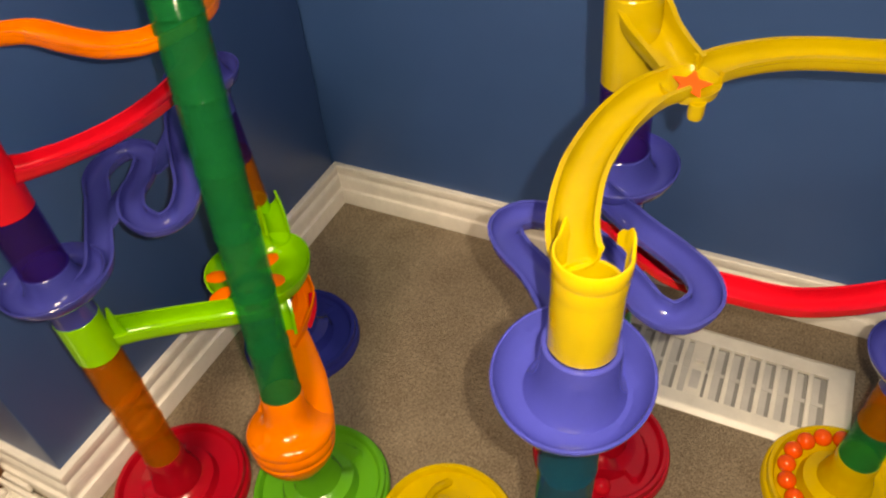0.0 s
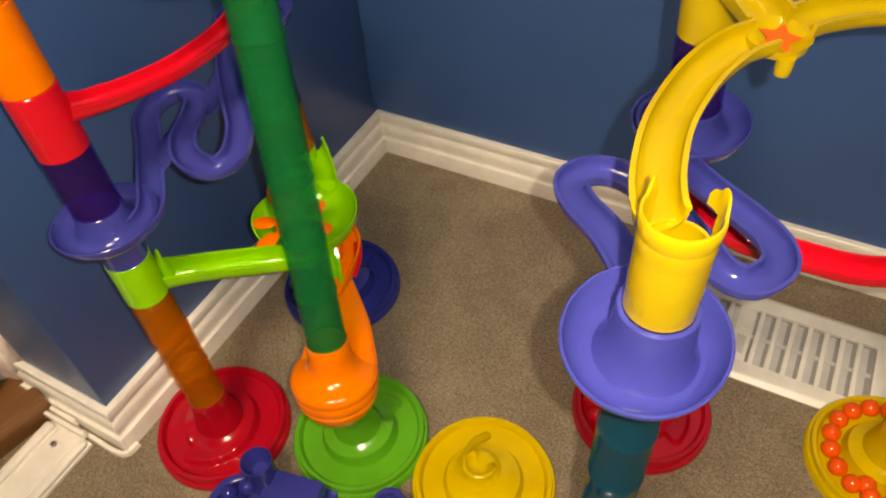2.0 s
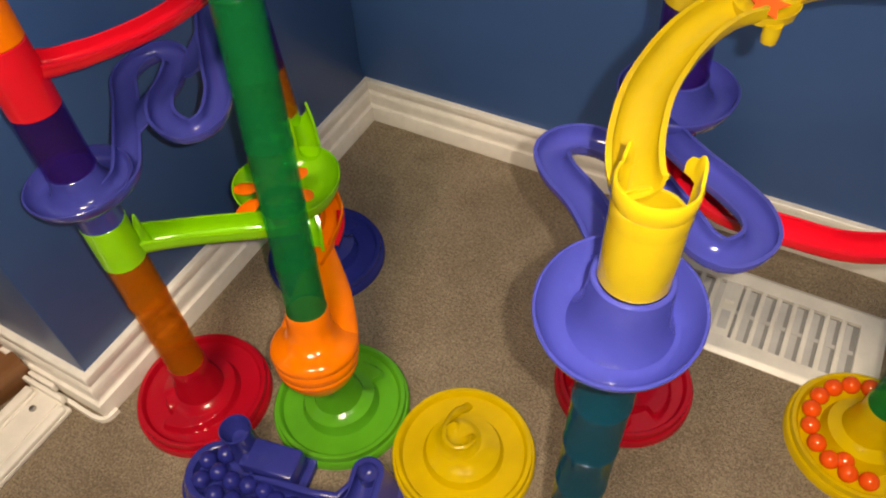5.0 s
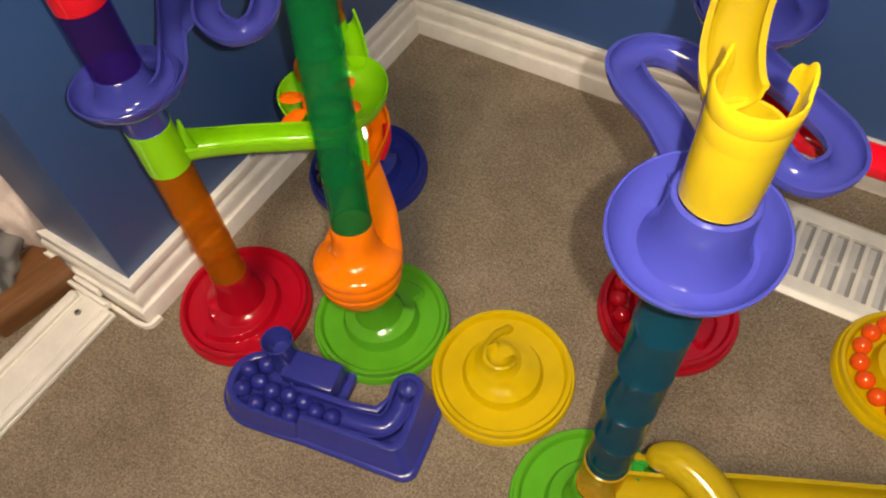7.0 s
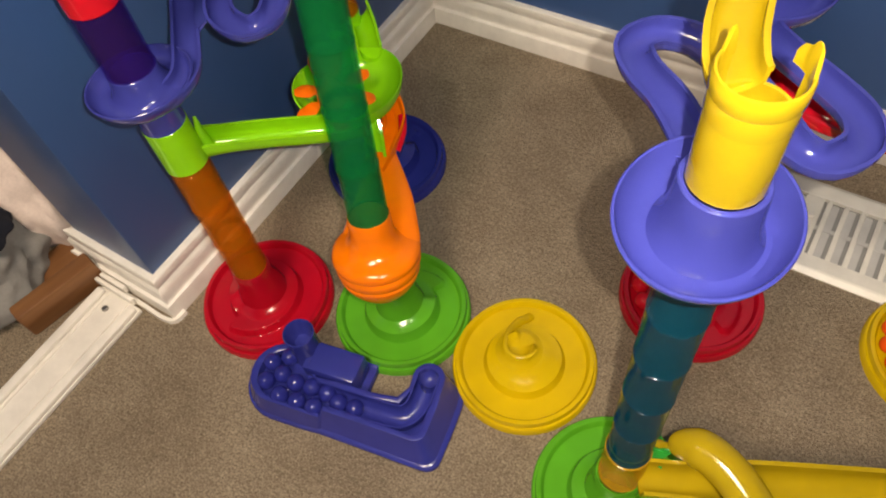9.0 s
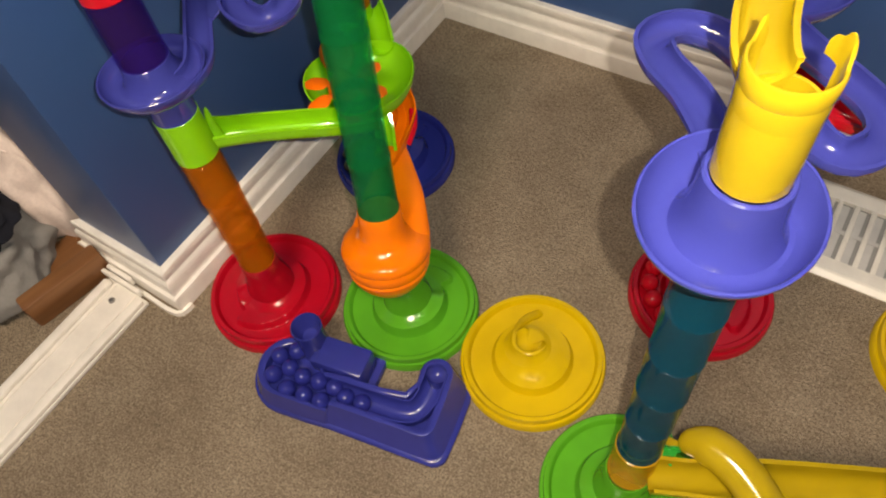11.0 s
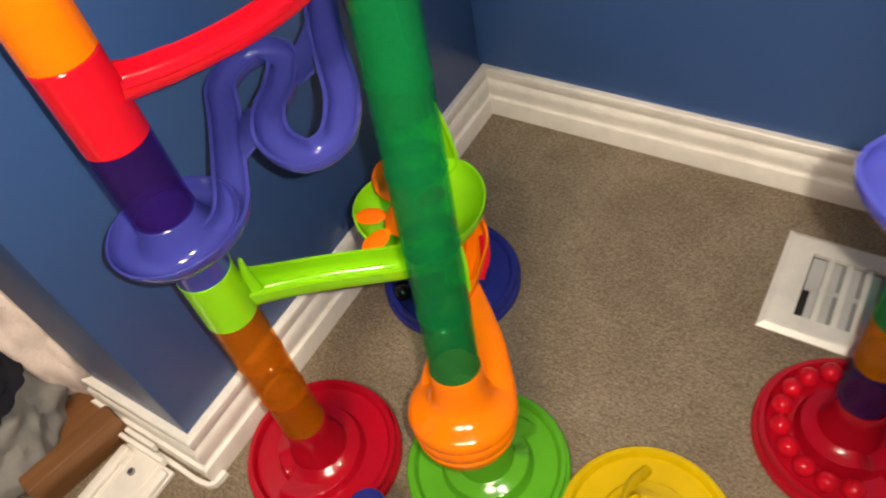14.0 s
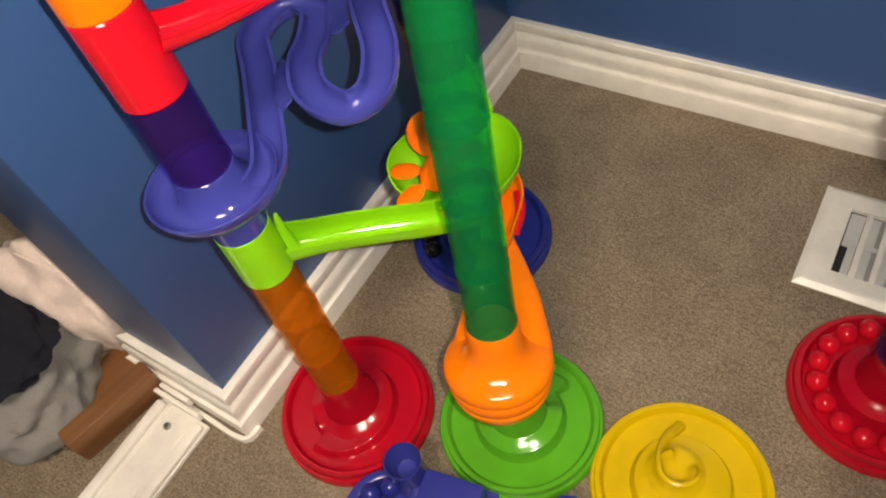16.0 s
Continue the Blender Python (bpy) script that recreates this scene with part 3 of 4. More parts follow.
# ---- tracks between the towers ----
WALLWARD = Matrix.Translation((0.448, -0.698, 0.739)) @ Matrix.Scale(1.06, 4) @ Matrix.Translation((-0.443, 0.700, -0.735))  # the tracks by the wall, a little larger and closer to it


def wallward(points):
    return [tuple(WALLWARD @ Vector(p)) for p in points]



LOOP_WALL = [(0.022, -0.024, 0.0), (0.033, -0.004, 0.001), (0.031, 0.022, 0.003), (0.004, 0.053, 0.006), (-0.028, 0.0865, 0.009), (-0.0535, 0.112, 0.012), (-0.0575, 0.1365, 0.014), (-0.0464, 0.1546, 0.016),
             (-0.0215, 0.1505, 0.018), (0.000, 0.1224, 0.021), (0.014, 0.0943, 0.024), (0.0385, 0.0715, 0.026), (0.0690, 0.0670, 0.028), (0.0797, 0.0874, 0.030), (0.0640, 0.1175, 0.032), (0.0372, 0.1445, 0.035), (0.0091, 0.1726, 0.038),
             (-0.018, 0.204, 0.041), (-0.038, 0.232, 0.044)]
LOOP_VENT = [(0.022, -0.022, 0.0), (0.030, -0.002, 0.0), (0.022, 0.022, 0.001), (-0.006, 0.047, 0.002), (-0.034, 0.069, 0.004), (-0.064, 0.088, 0.006), (-0.087, 0.107, 0.008), (-0.095, 0.130, 0.010), (-0.083, 0.152, 0.012),
             (-0.064, 0.153, 0.014), (-0.044, 0.138, 0.016), (-0.012, 0.115, 0.019), (0.018, 0.102, 0.022), (0.042, 0.108, 0.025), (0.051, 0.128, 0.028), (0.038, 0.149, 0.031), (0.010, 0.172, 0.036), (-0.018, 0.205, 0.042),
             (-0.034, 0.232, 0.046)]


def loop_track(origin, z, turn, shape, webs, label):
    """A track that winds in an S from a low dish up to a high one, with flat webs that tie its runs together."""
    root = thing("loop_track", pose(origin[0], origin[1], z, 0, 0, turn), label, "marble track", group="tracks")
    way = smooth_path(shape)
    part("channel", sweep(way, gutter(rise=0.005, deep=0.75)), BLUE, root)
    for end in (way[2:5], way[-5:-2]):
        part("mouth", sweep(end, gutter(0.0123, 0.0010, 0.0056, deep=0.77)), BLUE, root)
    for pts in webs:
        bm = bmesh.new()
        top = [bm.verts.new(q) for q in pts]
        bot = [bm.verts.new((x, y, h - 0.0026)) for x, y, h in pts]
        for i in range(len(pts)):
            k = (i + 1) % len(pts)
            bm.faces.new((top[i], top[k], bot[k], bot[i]))
        for ring in (top, bot):
            bmesh.ops.triangulate(bm, faces=[bm.faces.new(ring)])
        part("web", bm, BLUE, root)
    return root


wall_loop = loop_track(A, 0.383, 0, LOOP_WALL, [[(-0.0135, 0.099, 0.0180), (0.004, 0.088, 0.0225), (0.019, 0.075, 0.0240), (0.022, 0.066, 0.0220), (0.016, 0.060, 0.0150), (0.004, 0.066, 0.0125), (-0.013, 0.086, 0.0145)],
                                                [(0.018, 0.130, 0.0275), (0.008, 0.126, 0.0235), (-0.008, 0.144, 0.0210), (-0.018, 0.161, 0.0215), (-0.016, 0.180, 0.0345), (-0.006, 0.174, 0.0355), (0.006, 0.158, 0.0345), (0.022, 0.138, 0.0310)]],
                       "violet blue looping marble track between two dishes beside the wall")
wall_loop.matrix_basis = WALLWARD @ wall_loop.matrix_basis
loop_track((E[0] - 0.019, E[1]), 0.4445, 180, LOOP_VENT, [], "violet blue looping marble track between two dishes over the vent")

track("curved_track", wallward([(A[0] + 0.006, A[1] + 0.012, 0.496), (0.104, -0.512, 0.492), (0.117, -0.482, 0.489), (0.128, -0.446, 0.487), (0.132, -0.410, 0.486), (0.127, -0.366, 0.484), (0.108, -0.316, 0.482), (0.078, -0.286, 0.480)]), RED, "red curved marble track leading to the wall tower", section=gutter(0.0118, deep=0.75), flare=0.22)
track("wavy_track", wallward([(A[0] - 0.002, A[1] + 0.014, 0.604), (0.082, -0.485, 0.585), (0.098, -0.462, 0.579), (0.139, -0.459, 0.577), (0.176, -0.456, 0.579), (0.202, -0.434, 0.580), (0.190, -0.368, 0.574), (0.092, -0.296, 0.568)]), ORANGE, "orange wavy marble track high over the others", section=gutter(0.0112, deep=0.8), flare=0.3)
track("curved_track", [(E[0] - 0.004, E[1] - 0.008, 0.384), (0.560, -0.312, 0.381), (0.594, -0.326, 0.379), (0.640, -0.322, 0.375), (0.684, -0.313, 0.370), (0.725, -0.290, 0.365), (0.760, -0.265, 0.362), (0.795, -0.243, 0.360)], RED, "red curved marble track over the floor vent", flare=0.45)


def lime_spinner():
    root = thing("spinner_dish", WALLWARD @ pose(0.164, -0.385, 0.0), "lime dish track with an orange pinwheel", "marble run spinner", group="tracks")
    z = 0.280
    prof = [(0.0, z - 0.022), (0.030, z - 0.021), (0.046, z - 0.015), (0.052, z - 0.006), (0.0545, z), (0.0562, z), (0.056, z - 0.006), (0.050, z - 0.019), (0.032, z - 0.025), (0.0, z - 0.026)]
    bm = lathe(prof, 72, close=False)
    for v in bm.verts:
        # the dish is flattened on the side of the wall
        k = 1.0 - 0.24 * max(0.0, math.cos(math.atan2(v.co.y, v.co.x) - radians(140))) ** 3
        v.co.x, v.co.y = v.co.x * k, v.co.y * k
    part("dish", bm, LIME, root)
    path = smooth_path([(-0.064, -0.143, 0.2970), (-0.052, -0.131, 0.2950), (-0.034, -0.114, 0.2920), (-0.010, -0.092, 0.287), (0.014, -0.071, 0.282), (0.033, -0.052, 0.277), (0.047, -0.034, 0.273)], 0.005)
    n = len(path) - 1
    part("trough", sweep(path, gutter(0.0125, 0.0020, 0.008), widths=[1.0 + 0.14 * max(0.0, 1 - i / 7) ** 2 for i in range(n + 1)]), LIME, root)
    part("ear", lathe([(0.0, -0.010), (0.0085, -0.010), (0.0060, 0.000), (0.0034, 0.010), (0.0018, 0.019), (0.0, 0.021)], 20, close=False), LIME, root, at=pose(-0.066, -0.136, 0.300, -14, -14, 0))
    path = smooth_path([(0.000, 0.042, 0.280), (-0.024, 0.066, 0.282), (-0.050, 0.088, 0.284)], 0.005)
    part("outlet", sweep(path, gutter(0.0125, 0.0020, 0.008)), LIME, root)
    part("spill", sweep(smooth_path([(0.044, -0.026, 0.266), (0.052, -0.034, 0.254), (0.056, -0.040, 0.236)], 0.004), gutter(0.009, 0.002, 0.004)), LIME, root)
    # the orange slide that leaves the dish and drops to the funnel
    slide = part("slide", sweep(smooth_path([(0.020, 0.030, 0.235), (0.041, 0.012, 0.225), (0.047, -0.014, 0.214), (0.048, -0.038, 0.206)], 0.004), [(-0.012, 0.014), (-0.010, 0.0), (0.0, -0.006), (0.010, 0.0), (0.012, 0.014), (0.010, 0.014), (0.008, 0.003), (0.0, -0.003), (-0.008, 0.003), (-0.010, 0.014)]), ORANGE, root, "orange slide")
    part("stripe", sweep(smooth_path([(0.045, 0.020, 0.231), (0.054, 0.005, 0.2235), (0.0565, -0.012, 0.2145)], 0.004), pipe(0.0045, 10)), RED, slide, "red stripe")
    hub_at = (0.004, -0.032)
    part("hub", lathe([(0.0, z + 0.030), (0.004, z + 0.028), (0.009, z + 0.020), (0.016, z + 0.008), (0.017, z + 0.003), (0.003, z - 0.002), (0.003, z - 0.022), (0.0, z - 0.022)], 24, close=False), PETAL, root, "orange pinwheel hub", at=pose(hub_at[0], hub_at[1] + 0.006, 0))
    for turn, tilt in ((196, 6), (248, 10), (318, 18), (20, 6), (72, 0), (134, -4)):
        bm = bmesh.new()
        rows = []
        k = 18
        for j in range(k + 1):
            u = j / k
            x = 0.008 + 0.035 * u
            e = (u - 0.28) / 0.72
            w = 0.0086 * math.sqrt(max(0.0, 1 - abs(2 * e - 1) ** 3)) if e > 0 else 0.0
            w = max(w, 0.0034 if e < 0.5 else 0.0012)
            rows.append([bm.verts.new((x, q * w, dz)) for q, dz in ((-1, 0), (-0.5, 0.0011), (0, 0.0014), (0.5, 0.0011), (1, 0), (0.5, -0.0010), (0, -0.0012), (-0.5, -0.0010))])
        for a, b in zip(rows, rows[1:]):
            for q in range(8):
                bm.faces.new((a[q], a[(q + 1) % 8], b[(q + 1) % 8], b[q]))
        bm.faces.new(rows[0])
        bm.faces.new(rows[-1])
        part("petal", bm, PETAL, root, "flat orange pinwheel petal", at=pose(hub_at[0], hub_at[1] + 0.006, z + 0.007) @ pose(0, 0, 0, 0, 0, turn) @ pose(0, 0, 0, 0, tilt, 0))
    bm = lathe([(0.0, -0.0012), (0.017, -0.0012), (0.0185, 0.0), (0.017, 0.0012), (0.0, 0.0012)], 36, close=False)
    part("paddle", bm, PETAL, root, "round upright orange paddle", at=pose(-0.014, -0.008, z + 0.026, 52, 0, 18))


lime_spinner()


def yellow_fork():
    root = thing("forked_track", pose(E[0] - 0.022, E[1], 0), "yellow forked marble track with an orange star sticker", "marble track", group="tracks")
    ex, ey = E[0] - 0.022, E[1]
    rel = lambda pts: [(x - ex, y - ey, z) for x, y, z in pts]
    sec = gutter(0.0132, 0.0021, 0.0060, 0.0010, deep=0.72)
    stem = smooth_path(rel([(ex + 0.002, ey - 0.002, 0.590), (ex + 0.014, ey - 0.014, 0.582), (0.552, -0.314, 0.577), (0.567, -0.330, 0.574)]), 0.004)
    n = len(stem) - 1
    part("stem", sweep(stem, gutter(0.0160, 0.0024, 0.0062, 0.0010, deep=0.8), widths=[1.22 - 0.22 * step(i / n, 0.0, 0.8) for i in range(n + 1)]), YELLOW, root)
    left = smooth_path(rel([(0.569, -0.348, 0.573), (0.555, -0.366, 0.572), (0.544, -0.401, 0.571), (0.541, -0.450, 0.572), (0.547, -0.490, 0.573), (0.555, -0.515, 0.574), (0.560, -0.523, 0.574)]), 0.004)
    part("left_branch", sweep(left, sec), YELLOW, root)
    right = smooth_path(rel([(0.583, -0.326, 0.573), (0.596, -0.309, 0.572), (0.621, -0.289, 0.571), (0.650, -0.276, 0.570), (0.685, -0.266, 0.569), (0.741, -0.246, 0.567), (0.804, -0.212, 0.565)]), 0.004)
    part("right_branch", sweep(right, sec), YELLOW, root)
    part("fork_floor", lathe([(0.0, 0.5638), (0.0100, 0.5645), (0.0170, 0.5672), (0.0195, 0.5712), (0.0202, 0.5712), (0.0190, 0.5650), (0.0110, 0.5618), (0.0, 0.5612)], 40, close=False, centre=(0.575 - ex, -0.338 - ey)), YELLOW, root)
    part("clip", lathe([(0.0, 0.554), (0.0048, 0.555), (0.0055, 0.559), (0.0055, 0.567), (0.0, 0.567)], 16, close=False, centre=(0.584 - ex, -0.354 - ey)), YELLOW, root)
    bm = bmesh.new()
    top, bot = [], []
    for i in range(10):
        r = 0.0135 if i % 2 == 0 else 0.0070
        a = 2 * math.pi * i / 10
        top.append(bm.verts.new((r * math.cos(a), r * math.sin(a), 0.0008)))
        bot.append(bm.verts.new((r * math.cos(a), r * math.sin(a), 0.0)))
    bm.faces.new(top)
    bm.faces.new(bot)
    for i in range(10):
        bm.faces.new((top[i], top[(i + 1) % 10], bot[(i + 1) % 10], bot[i]))
    part("star", bm, STAR, root, "orange star sticker", smooth=False, at=pose(0.576 - ex, -0.339 - ey, 0.5690, 8, 0, 20))


yellow_fork()


def banana_ramp():
    root = thing("banana_ramp", pose(0.585, -0.537, 0), "yellow marble ramp with a banana shaped handle and a green leaf", "marble ramp")
    path = smooth_path([(0.002, -0.016, 0.122), (0.050, 0.008, 0.118), (0.105, 0.039, 0.112), (0.180, 0.079, 0.104), (0.262, 0.122, 0.096)], 0.006)
    part("ramp", sweep(path, gutter(0.0155, 0.0022, 0.010, 0.0012), widths=[1.0 + 0.22 * min(1.0, max(0.0, (p.x - 0.03) / 0.04)) for p in path]), YELLOW, root)
    part("leg", box(0.208, 0.086, 0.0, 0.222, 0.104, 0.084, bevel=0.002), YELLOW, root)
    path = smooth_path([(0.013, 0.021, 0.128), (0.024, 0.028, 0.135), (0.044, 0.029, 0.139), (0.068, 0.021, 0.138), (0.091, 0.008, 0.133), (0.112, -0.010, 0.125), (0.126, -0.028, 0.116)], 0.004)
    n = len(path) - 1
    ban = part("banana", sweep(path, pipe(0.0185, 24), widths=[(0.30 + 0.70 * math.sqrt(min(1.0, 6 * i / n))) * (1 - 0.5 * step(i / n, 0.75, 1.0)) for i in range(n + 1)]), YELLOW, root)
    part("stalk", lathe([(0.0, 0.010), (0.0032, 0.009), (0.0044, 0.004), (0.0032, 0.0), (0.003, -0.010), (0.0, -0.010)], 16, close=False), YELLOW, ban, at=pose(0.006, 0.020, 0.130, 0, -60, 30))
    bm = bmesh.new()
    top, bot = [], []
    for i in range(10):
        r = 0.017 if i % 2 == 0 else 0.010
        a = 2 * math.pi * i / 10
        top.append(bm.verts.new((r * math.cos(a), r * math.sin(a), 0.0016)))
        bot.append(bm.verts.new((r * math.cos(a), r * math.sin(a), 0.0)))
    bm.faces.new(top)
    bm.faces.new(bot)
    for i in range(10):
        bm.faces.new((top[i], top[(i + 1) % 10], bot[(i + 1) % 10], bot[i]))
    part("leaf", bm, LEAF, root, "clear green leaf", smooth=False, at=pose(0.002, 0.014, 0.122, 12, -8, 25))


banana_ramp()

# ---- marble tray ----


def arc(cx, cy, r, a0, a1, n=8):
    return [(cx + r * math.cos(radians(a0 + (a1 - a0) * i / n)), cy + r * math.sin(radians(a0 + (a1 - a0) * i / n))) for i in range(n + 1)]


def tray_wall(foot, outer, inner, tops):
    """The tray's body: a flanged foot, sloping sides, a rounded rim and the inner side; all outlines have equal numbers of points."""
    bm = bmesh.new()
    n = len(foot)
    mixed = lambda p, q, k: [(a * (1 - k) + c * k, b * (1 - k) + d * k) for (a, b), (c, d) in zip(p, q)]
    levels = [(foot, lambda h: 0.0), (foot, lambda h: 0.0055), (mixed(foot, outer, 0.12), lambda h: 0.0078), (mixed(foot, outer, 0.30), lambda h: 0.0085), (mixed(foot, outer, 0.36), lambda h: 0.0100), (outer, lambda h: h - 0.0030),
              (mixed(outer, inner, 0.12), lambda h: h - 0.0005), (mixed(outer, inner, 0.30), lambda h: h), (mixed(outer, inner, 0.75), lambda h: h), (mixed(outer, inner, 0.95), lambda h: h - 0.0012), (inner, lambda h: h - 0.004), (inner, lambda h: 0.012)]
    rows = [[bm.verts.new((x, y, rise(h))) for (x, y), h in zip(line, tops)] for line, rise in levels]
    for a, b in zip(rows, rows[1:] + rows[:1]):
        for i in range(n):
            k = (i + 1) % n
            bm.faces.new((a[i], a[k], b[k], b[i]))
    return bm


def marble_tray():
    # long axis of the tray runs along local x
    root = thing("marble_tray", pose(0.256, -0.607, 0, 0, 0, 11.0), "dark blue plastic tray half full of blue marbles", "marble tray")
    foot = arc(-0.073, 0.003, 0.0470, 90, 270, 14) + [(-0.03, -0.0430), (-0.012, -0.0415), (-0.009, -0.0412), (0.03, -0.0412), (0.08, -0.0420)] + arc(0.1165, -0.0240, 0.0180, -90, 0, 5) + [(0.1355, 0.012)]
    foot += arc(0.1060, 0.0405, 0.0292, 0, 180, 10) + [(0.0760, 0.028), (0.068, 0.0225), (0.045, 0.0190), (0.0, 0.0180), (-0.03, 0.0180), (-0.055, 0.042)]
    outer = arc(-0.072, 0.003, 0.0370, 90, 270, 14) + [(-0.03, -0.0335), (-0.006, -0.0330), (-0.003, -0.0268), (0.03, -0.0264), (0.08, -0.0260)] + arc(0.1030, -0.0110, 0.0150, -90, 0, 5) + [(0.1180, 0.02)]
    outer += arc(0.0975, 0.0450, 0.0190, 0, 180, 10) + [(0.0790, 0.030), (0.071, 0.0165), (0.045, 0.0125), (0.0, 0.0112), (-0.03, 0.0112), (-0.052, 0.032)]
    inner = arc(-0.069, 0.002, 0.0295, 90, 270, 14) + [(-0.03, -0.0280), (-0.008, -0.0275), (-0.003, -0.0195), (0.03, -0.0190), (0.08, -0.0185)] + arc(0.0980, -0.0085, 0.0100, -90, 0, 5) + [(0.1082, 0.02)]
    inner += arc(0.0968, 0.0450, 0.0114, 0, 180, 10) + [(0.0852, 0.030), (0.076, 0.0085), (0.045, 0.0045), (0.0, 0.0035), (-0.03, 0.0045), (-0.045, 0.024)]
    tops = [0.034 if x < -0.004 else (0.0440 + 0.005 * step(y, 0.02, 0.05)) for x, y in outer]
    part("wall", tray_wall(foot, outer, inner, tops), TRAY_BLUE, root)
    part("channel_floor", outline_prism(inner, 0.006, 0.019), TRAY_BLUE, root)
    way = smooth_path([(-0.002, -0.0076, 0.0345), (0.040, -0.0072, 0.0350), (0.074, -0.0060, 0.0355), (0.0890, 0.0000, 0.0360), (0.0962, 0.0150, 0.0375), (0.0968, 0.0350, 0.0410), (0.0968, 0.0500, 0.0440)], 0.004)
    part("gutter", sweep(way, gutter(0.0130, 0.0016, 0.0080, 0.0)), TRAY_BLUE, root, "rounded channel of the tray")
    part("scoop", lathe([(0.0, 0.032), (0.006, 0.0335), (0.0095, 0.037), (0.0118, 0.046), (0.0118, 0.010), (0.0, 0.010)], 28, close=False, centre=(0.0968, 0.046)), TRAY_BLUE, root, "rounded end of the channel")
    part("block", box(-0.042, 0.0125, 0.006, 0.0180, 0.0490, 0.046, bevel=0.004), TRAY_BLUE, root, "raised blue block")
    part("foot_block", box(-0.045, 0.014, 0.0, 0.0270, 0.0545, 0.014, bevel=0.003), TRAY_BLUE, root)
    part("cup", lathe([(0.0, 0.046), (0.009, 0.049), (0.0138, 0.058), (0.0158, 0.0705), (0.0170, 0.0725), (0.0182, 0.0710), (0.0168, 0.052), (0.0178, 0.032), (0.0195, 0.010), (0.0, 0.010)], 32, close=False, centre=(-0.0580, 0.0405)), TRAY_BLUE, root, "round blue cup")
    part("web", box(-0.050, 0.014, 0.012, -0.036, 0.034, 0.040, bevel=0.003), TRAY_BLUE, root)
    return root


marble_tray()


def marble_mesh(r, material, name):
    bm = bmesh.new()
    bmesh.ops.create_icosphere(bm, subdivisions=3, radius=r)
    return finish(name, bm, material, angle=80)


MR = 0.0105


def marbles(points, z, material, label, group, r=MR):
    me = marble_mesh(r, material, "marble")
    for x, y in points:
        ob = new("marble", me)
        ob.matrix_basis = pose(x, y, z)
        tagged(ob, label, "marble", group)


def ring_marbles(centre, r, a0, step, n):
    return [(centre[0] + r * math.cos(radians(a0 + step * i)), centre[1] + r * math.sin(radians(a0 + step * i))) for i in range(n)]


marbles([(0.166, -0.612), (0.180, -0.597), (0.174, -0.634), (0.186, -0.618), (0.206, -0.619), (0.199, -0.640), (0.226, -0.614), (0.221, -0.636), (0.242, -0.632), (0.246, -0.611), (0.264, -0.614), (0.284, -0.610)],
        0.019 + MR, BLUE_MARBLE, "dark blue glossy marble in the tray", "blue marbles")
marbles(ring_marbles(E, 0.060, 118, 21.2, 9), 0.0125 + MR, RED_MARBLE, "red glossy marble in the base channel", "red marbles")
marbles(ring_marbles(H, 0.060, 95, 20.8, 10) + [(0.797, -0.279)], 0.0125 + MR, ORANGE_MARBLE, "orange marble in the base channel", "orange marbles")
marbles([(0.052, -0.322), (0.066, -0.338)], 0.0125 + MR, BLACK_GLASS, "black glossy marble in the base channel", "black marbles")

# ---- closet ----


def cloth_heap(name, x, y, z, sx, sy, sz, material, label, seed):
    bm = bmesh.new()
    bmesh.ops.create_icosphere(bm, subdivisions=5, radius=1.0)
    for v in bm.verts:
        d = v.co.normalized()
        f = 1.0 + 0.30 * noise.noise(d * 1.5 + Vector((seed, 0, 0))) + 0.10 * noise.noise(d * 3.2 + Vector((0, seed, 0))) + 0.13 * abs(noise.noise(Vector((d.x * 1.6, d.y * 4.2, d.z * 1.6 + seed))))
        v.co = Vector((d.x * sx * f, d.y * sy * f, max(-0.9 * sz, d.z * sz * f)))
    root = thing(name, pose(x, y, z + 0.9 * sz), label, "clothes")
    crest = [max((v.co for v in bm.verts if abs(v.co.x - px) < 0.16 * sx and abs(v.co.y - py) < 0.16 * sy), key=lambda c: c.z).copy() for px, py in [(sx * k, sy * (-0.45 + 0.25 * k * k)) for k in (-0.6, -0.3, 0.0, 0.3, 0.6)]]
    part("cloth", bm, material, root)
    part("seam", sweep(smooth_path(crest, 0.004), [(c, d * 0.5) for c, d in pipe(0.0022, 8)]), material, root, "stitched seam")
    return root


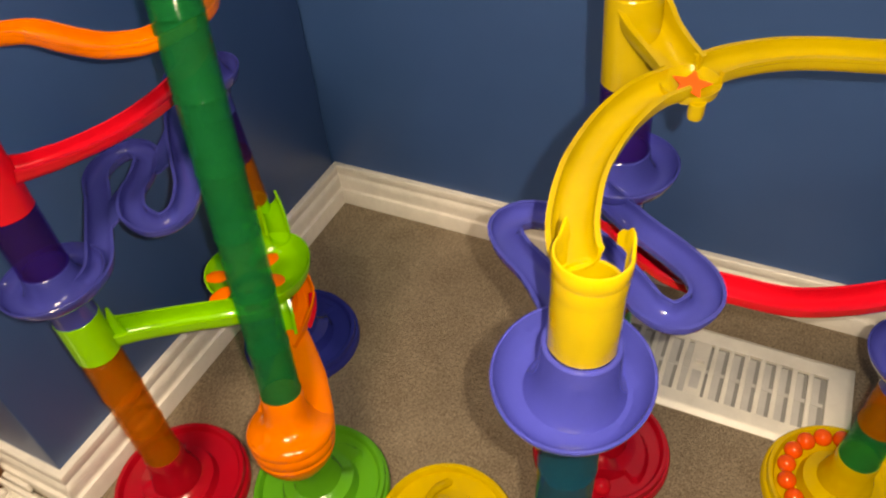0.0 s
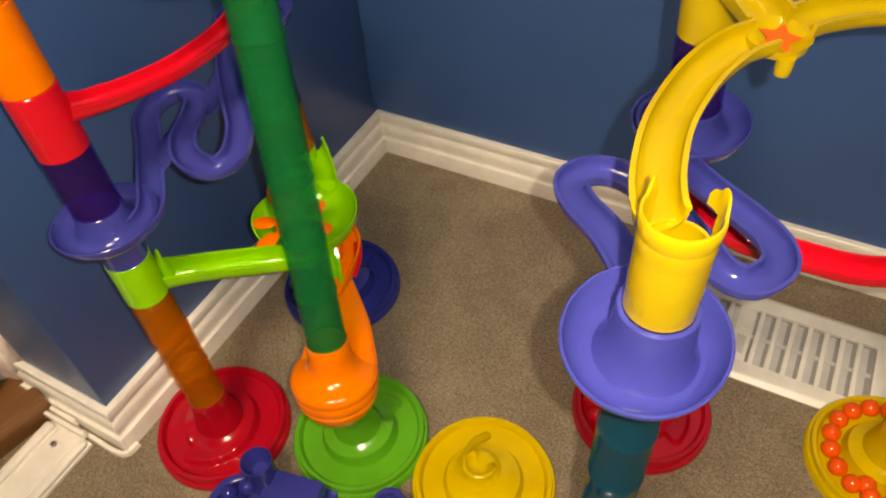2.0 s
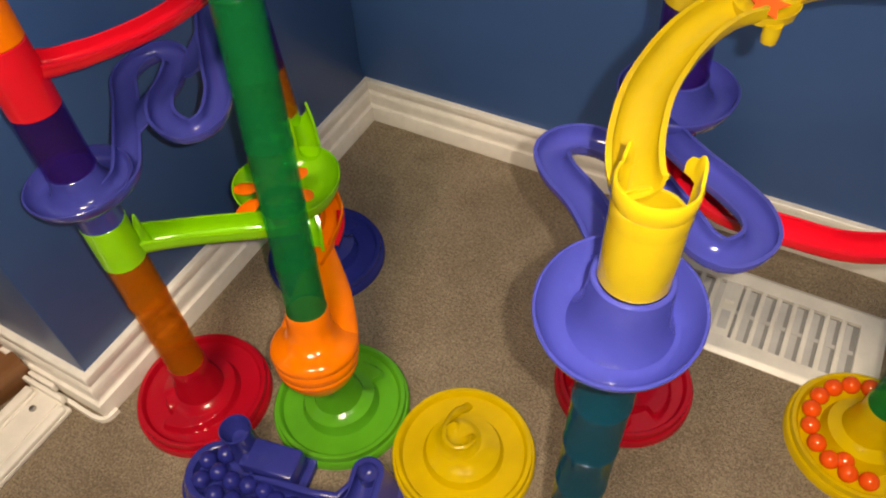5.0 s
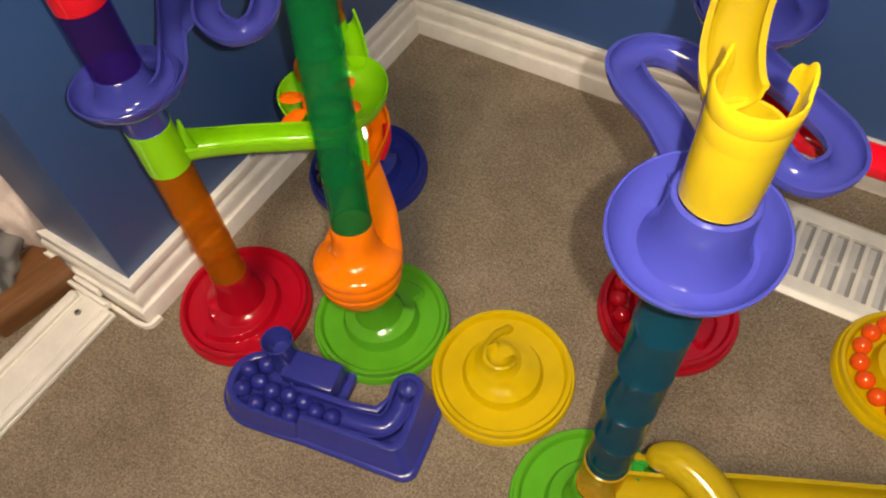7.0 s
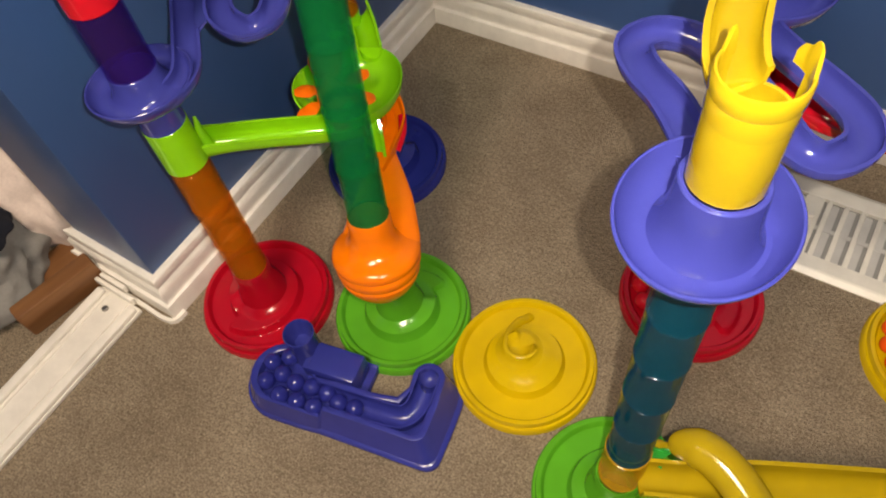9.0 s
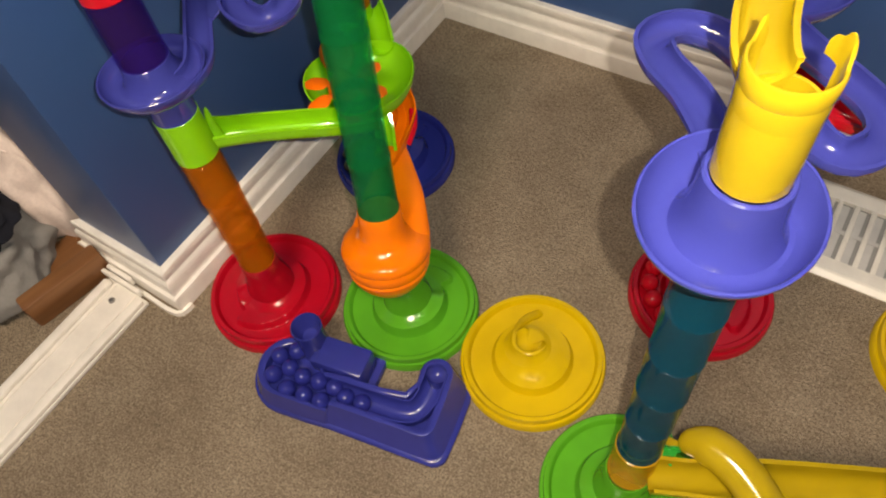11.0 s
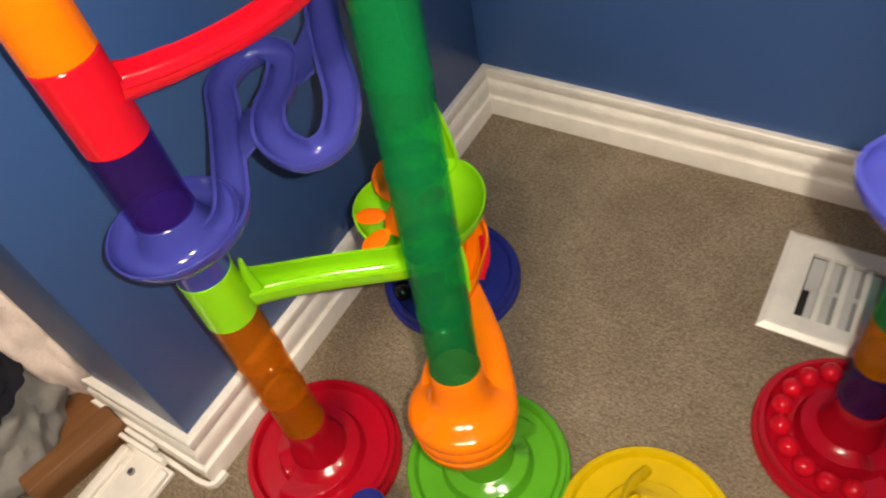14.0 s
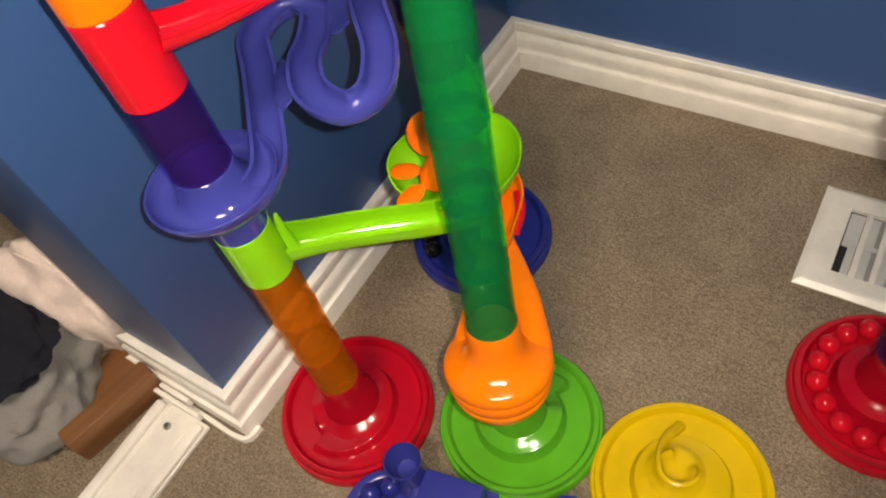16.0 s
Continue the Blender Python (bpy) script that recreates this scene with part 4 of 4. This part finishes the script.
board = thing("wooden_board", pose(-0.122, -0.6235, 0.0, 0, 0, -12), "brown wooden rail with a lower ledge lying on the closet floor", "board")
part("rail", box(-0.026, -0.112, 0.0, 0.0, 0.0, 0.046, bevel=0.004), WOOD, board)
part("ledge", box(-0.085, -0.112, 0.0, -0.0265, 0.0, 0.024, bevel=0.003), WOOD, board)
cloth_heap("garment", -0.272, -0.705, 0.0, 0.104, 0.088, 0.056, GREY, "crumpled grey cloth garment in the closet", 3.0)
cloth_heap("garment", -0.258, -0.594, 0.0, 0.072, 0.048, 0.088, PINK, "pale pink cloth bundled behind the jamb", 7.0)
cloth_heap("garment", -0.294, -0.692, 0.086, 0.108, 0.066, 0.028, INK, "dark navy cloth on the heap", 11.0)

# ---- small loose things ----
lying = thing("loose_tube", pose(0.452, -0.652, TR, 90, 0, 12), "clear teal tube lying on the carpet", "toy tube")
add_tube(lying, 0.0, 0.055, T_TEAL)
bm = box(-0.006, -0.004, 0.0, 0.006, 0.004, 0.0008)
part("sticker", bm, TRIM, bpy.data.objects["marble_tower"], "white paper sticker", smooth=False, at=pose(-0.060, 0.006, 0.0136, 0, 0, 70))

# ---- added body of the room's fill light, and the phone's torch ----
# invented fixture over the fill light, never in view
lamp = solo("fill_light_body", lathe([(0.0, 2.36), (0.28, 2.362), (0.33, 2.38), (0.34, 2.40), (0.33, 2.422), (0.0, 2.422)], 40, close=False, centre=(0.58, -1.62)), CEIL, "added unseen white round body for the room fill light", "lamp")


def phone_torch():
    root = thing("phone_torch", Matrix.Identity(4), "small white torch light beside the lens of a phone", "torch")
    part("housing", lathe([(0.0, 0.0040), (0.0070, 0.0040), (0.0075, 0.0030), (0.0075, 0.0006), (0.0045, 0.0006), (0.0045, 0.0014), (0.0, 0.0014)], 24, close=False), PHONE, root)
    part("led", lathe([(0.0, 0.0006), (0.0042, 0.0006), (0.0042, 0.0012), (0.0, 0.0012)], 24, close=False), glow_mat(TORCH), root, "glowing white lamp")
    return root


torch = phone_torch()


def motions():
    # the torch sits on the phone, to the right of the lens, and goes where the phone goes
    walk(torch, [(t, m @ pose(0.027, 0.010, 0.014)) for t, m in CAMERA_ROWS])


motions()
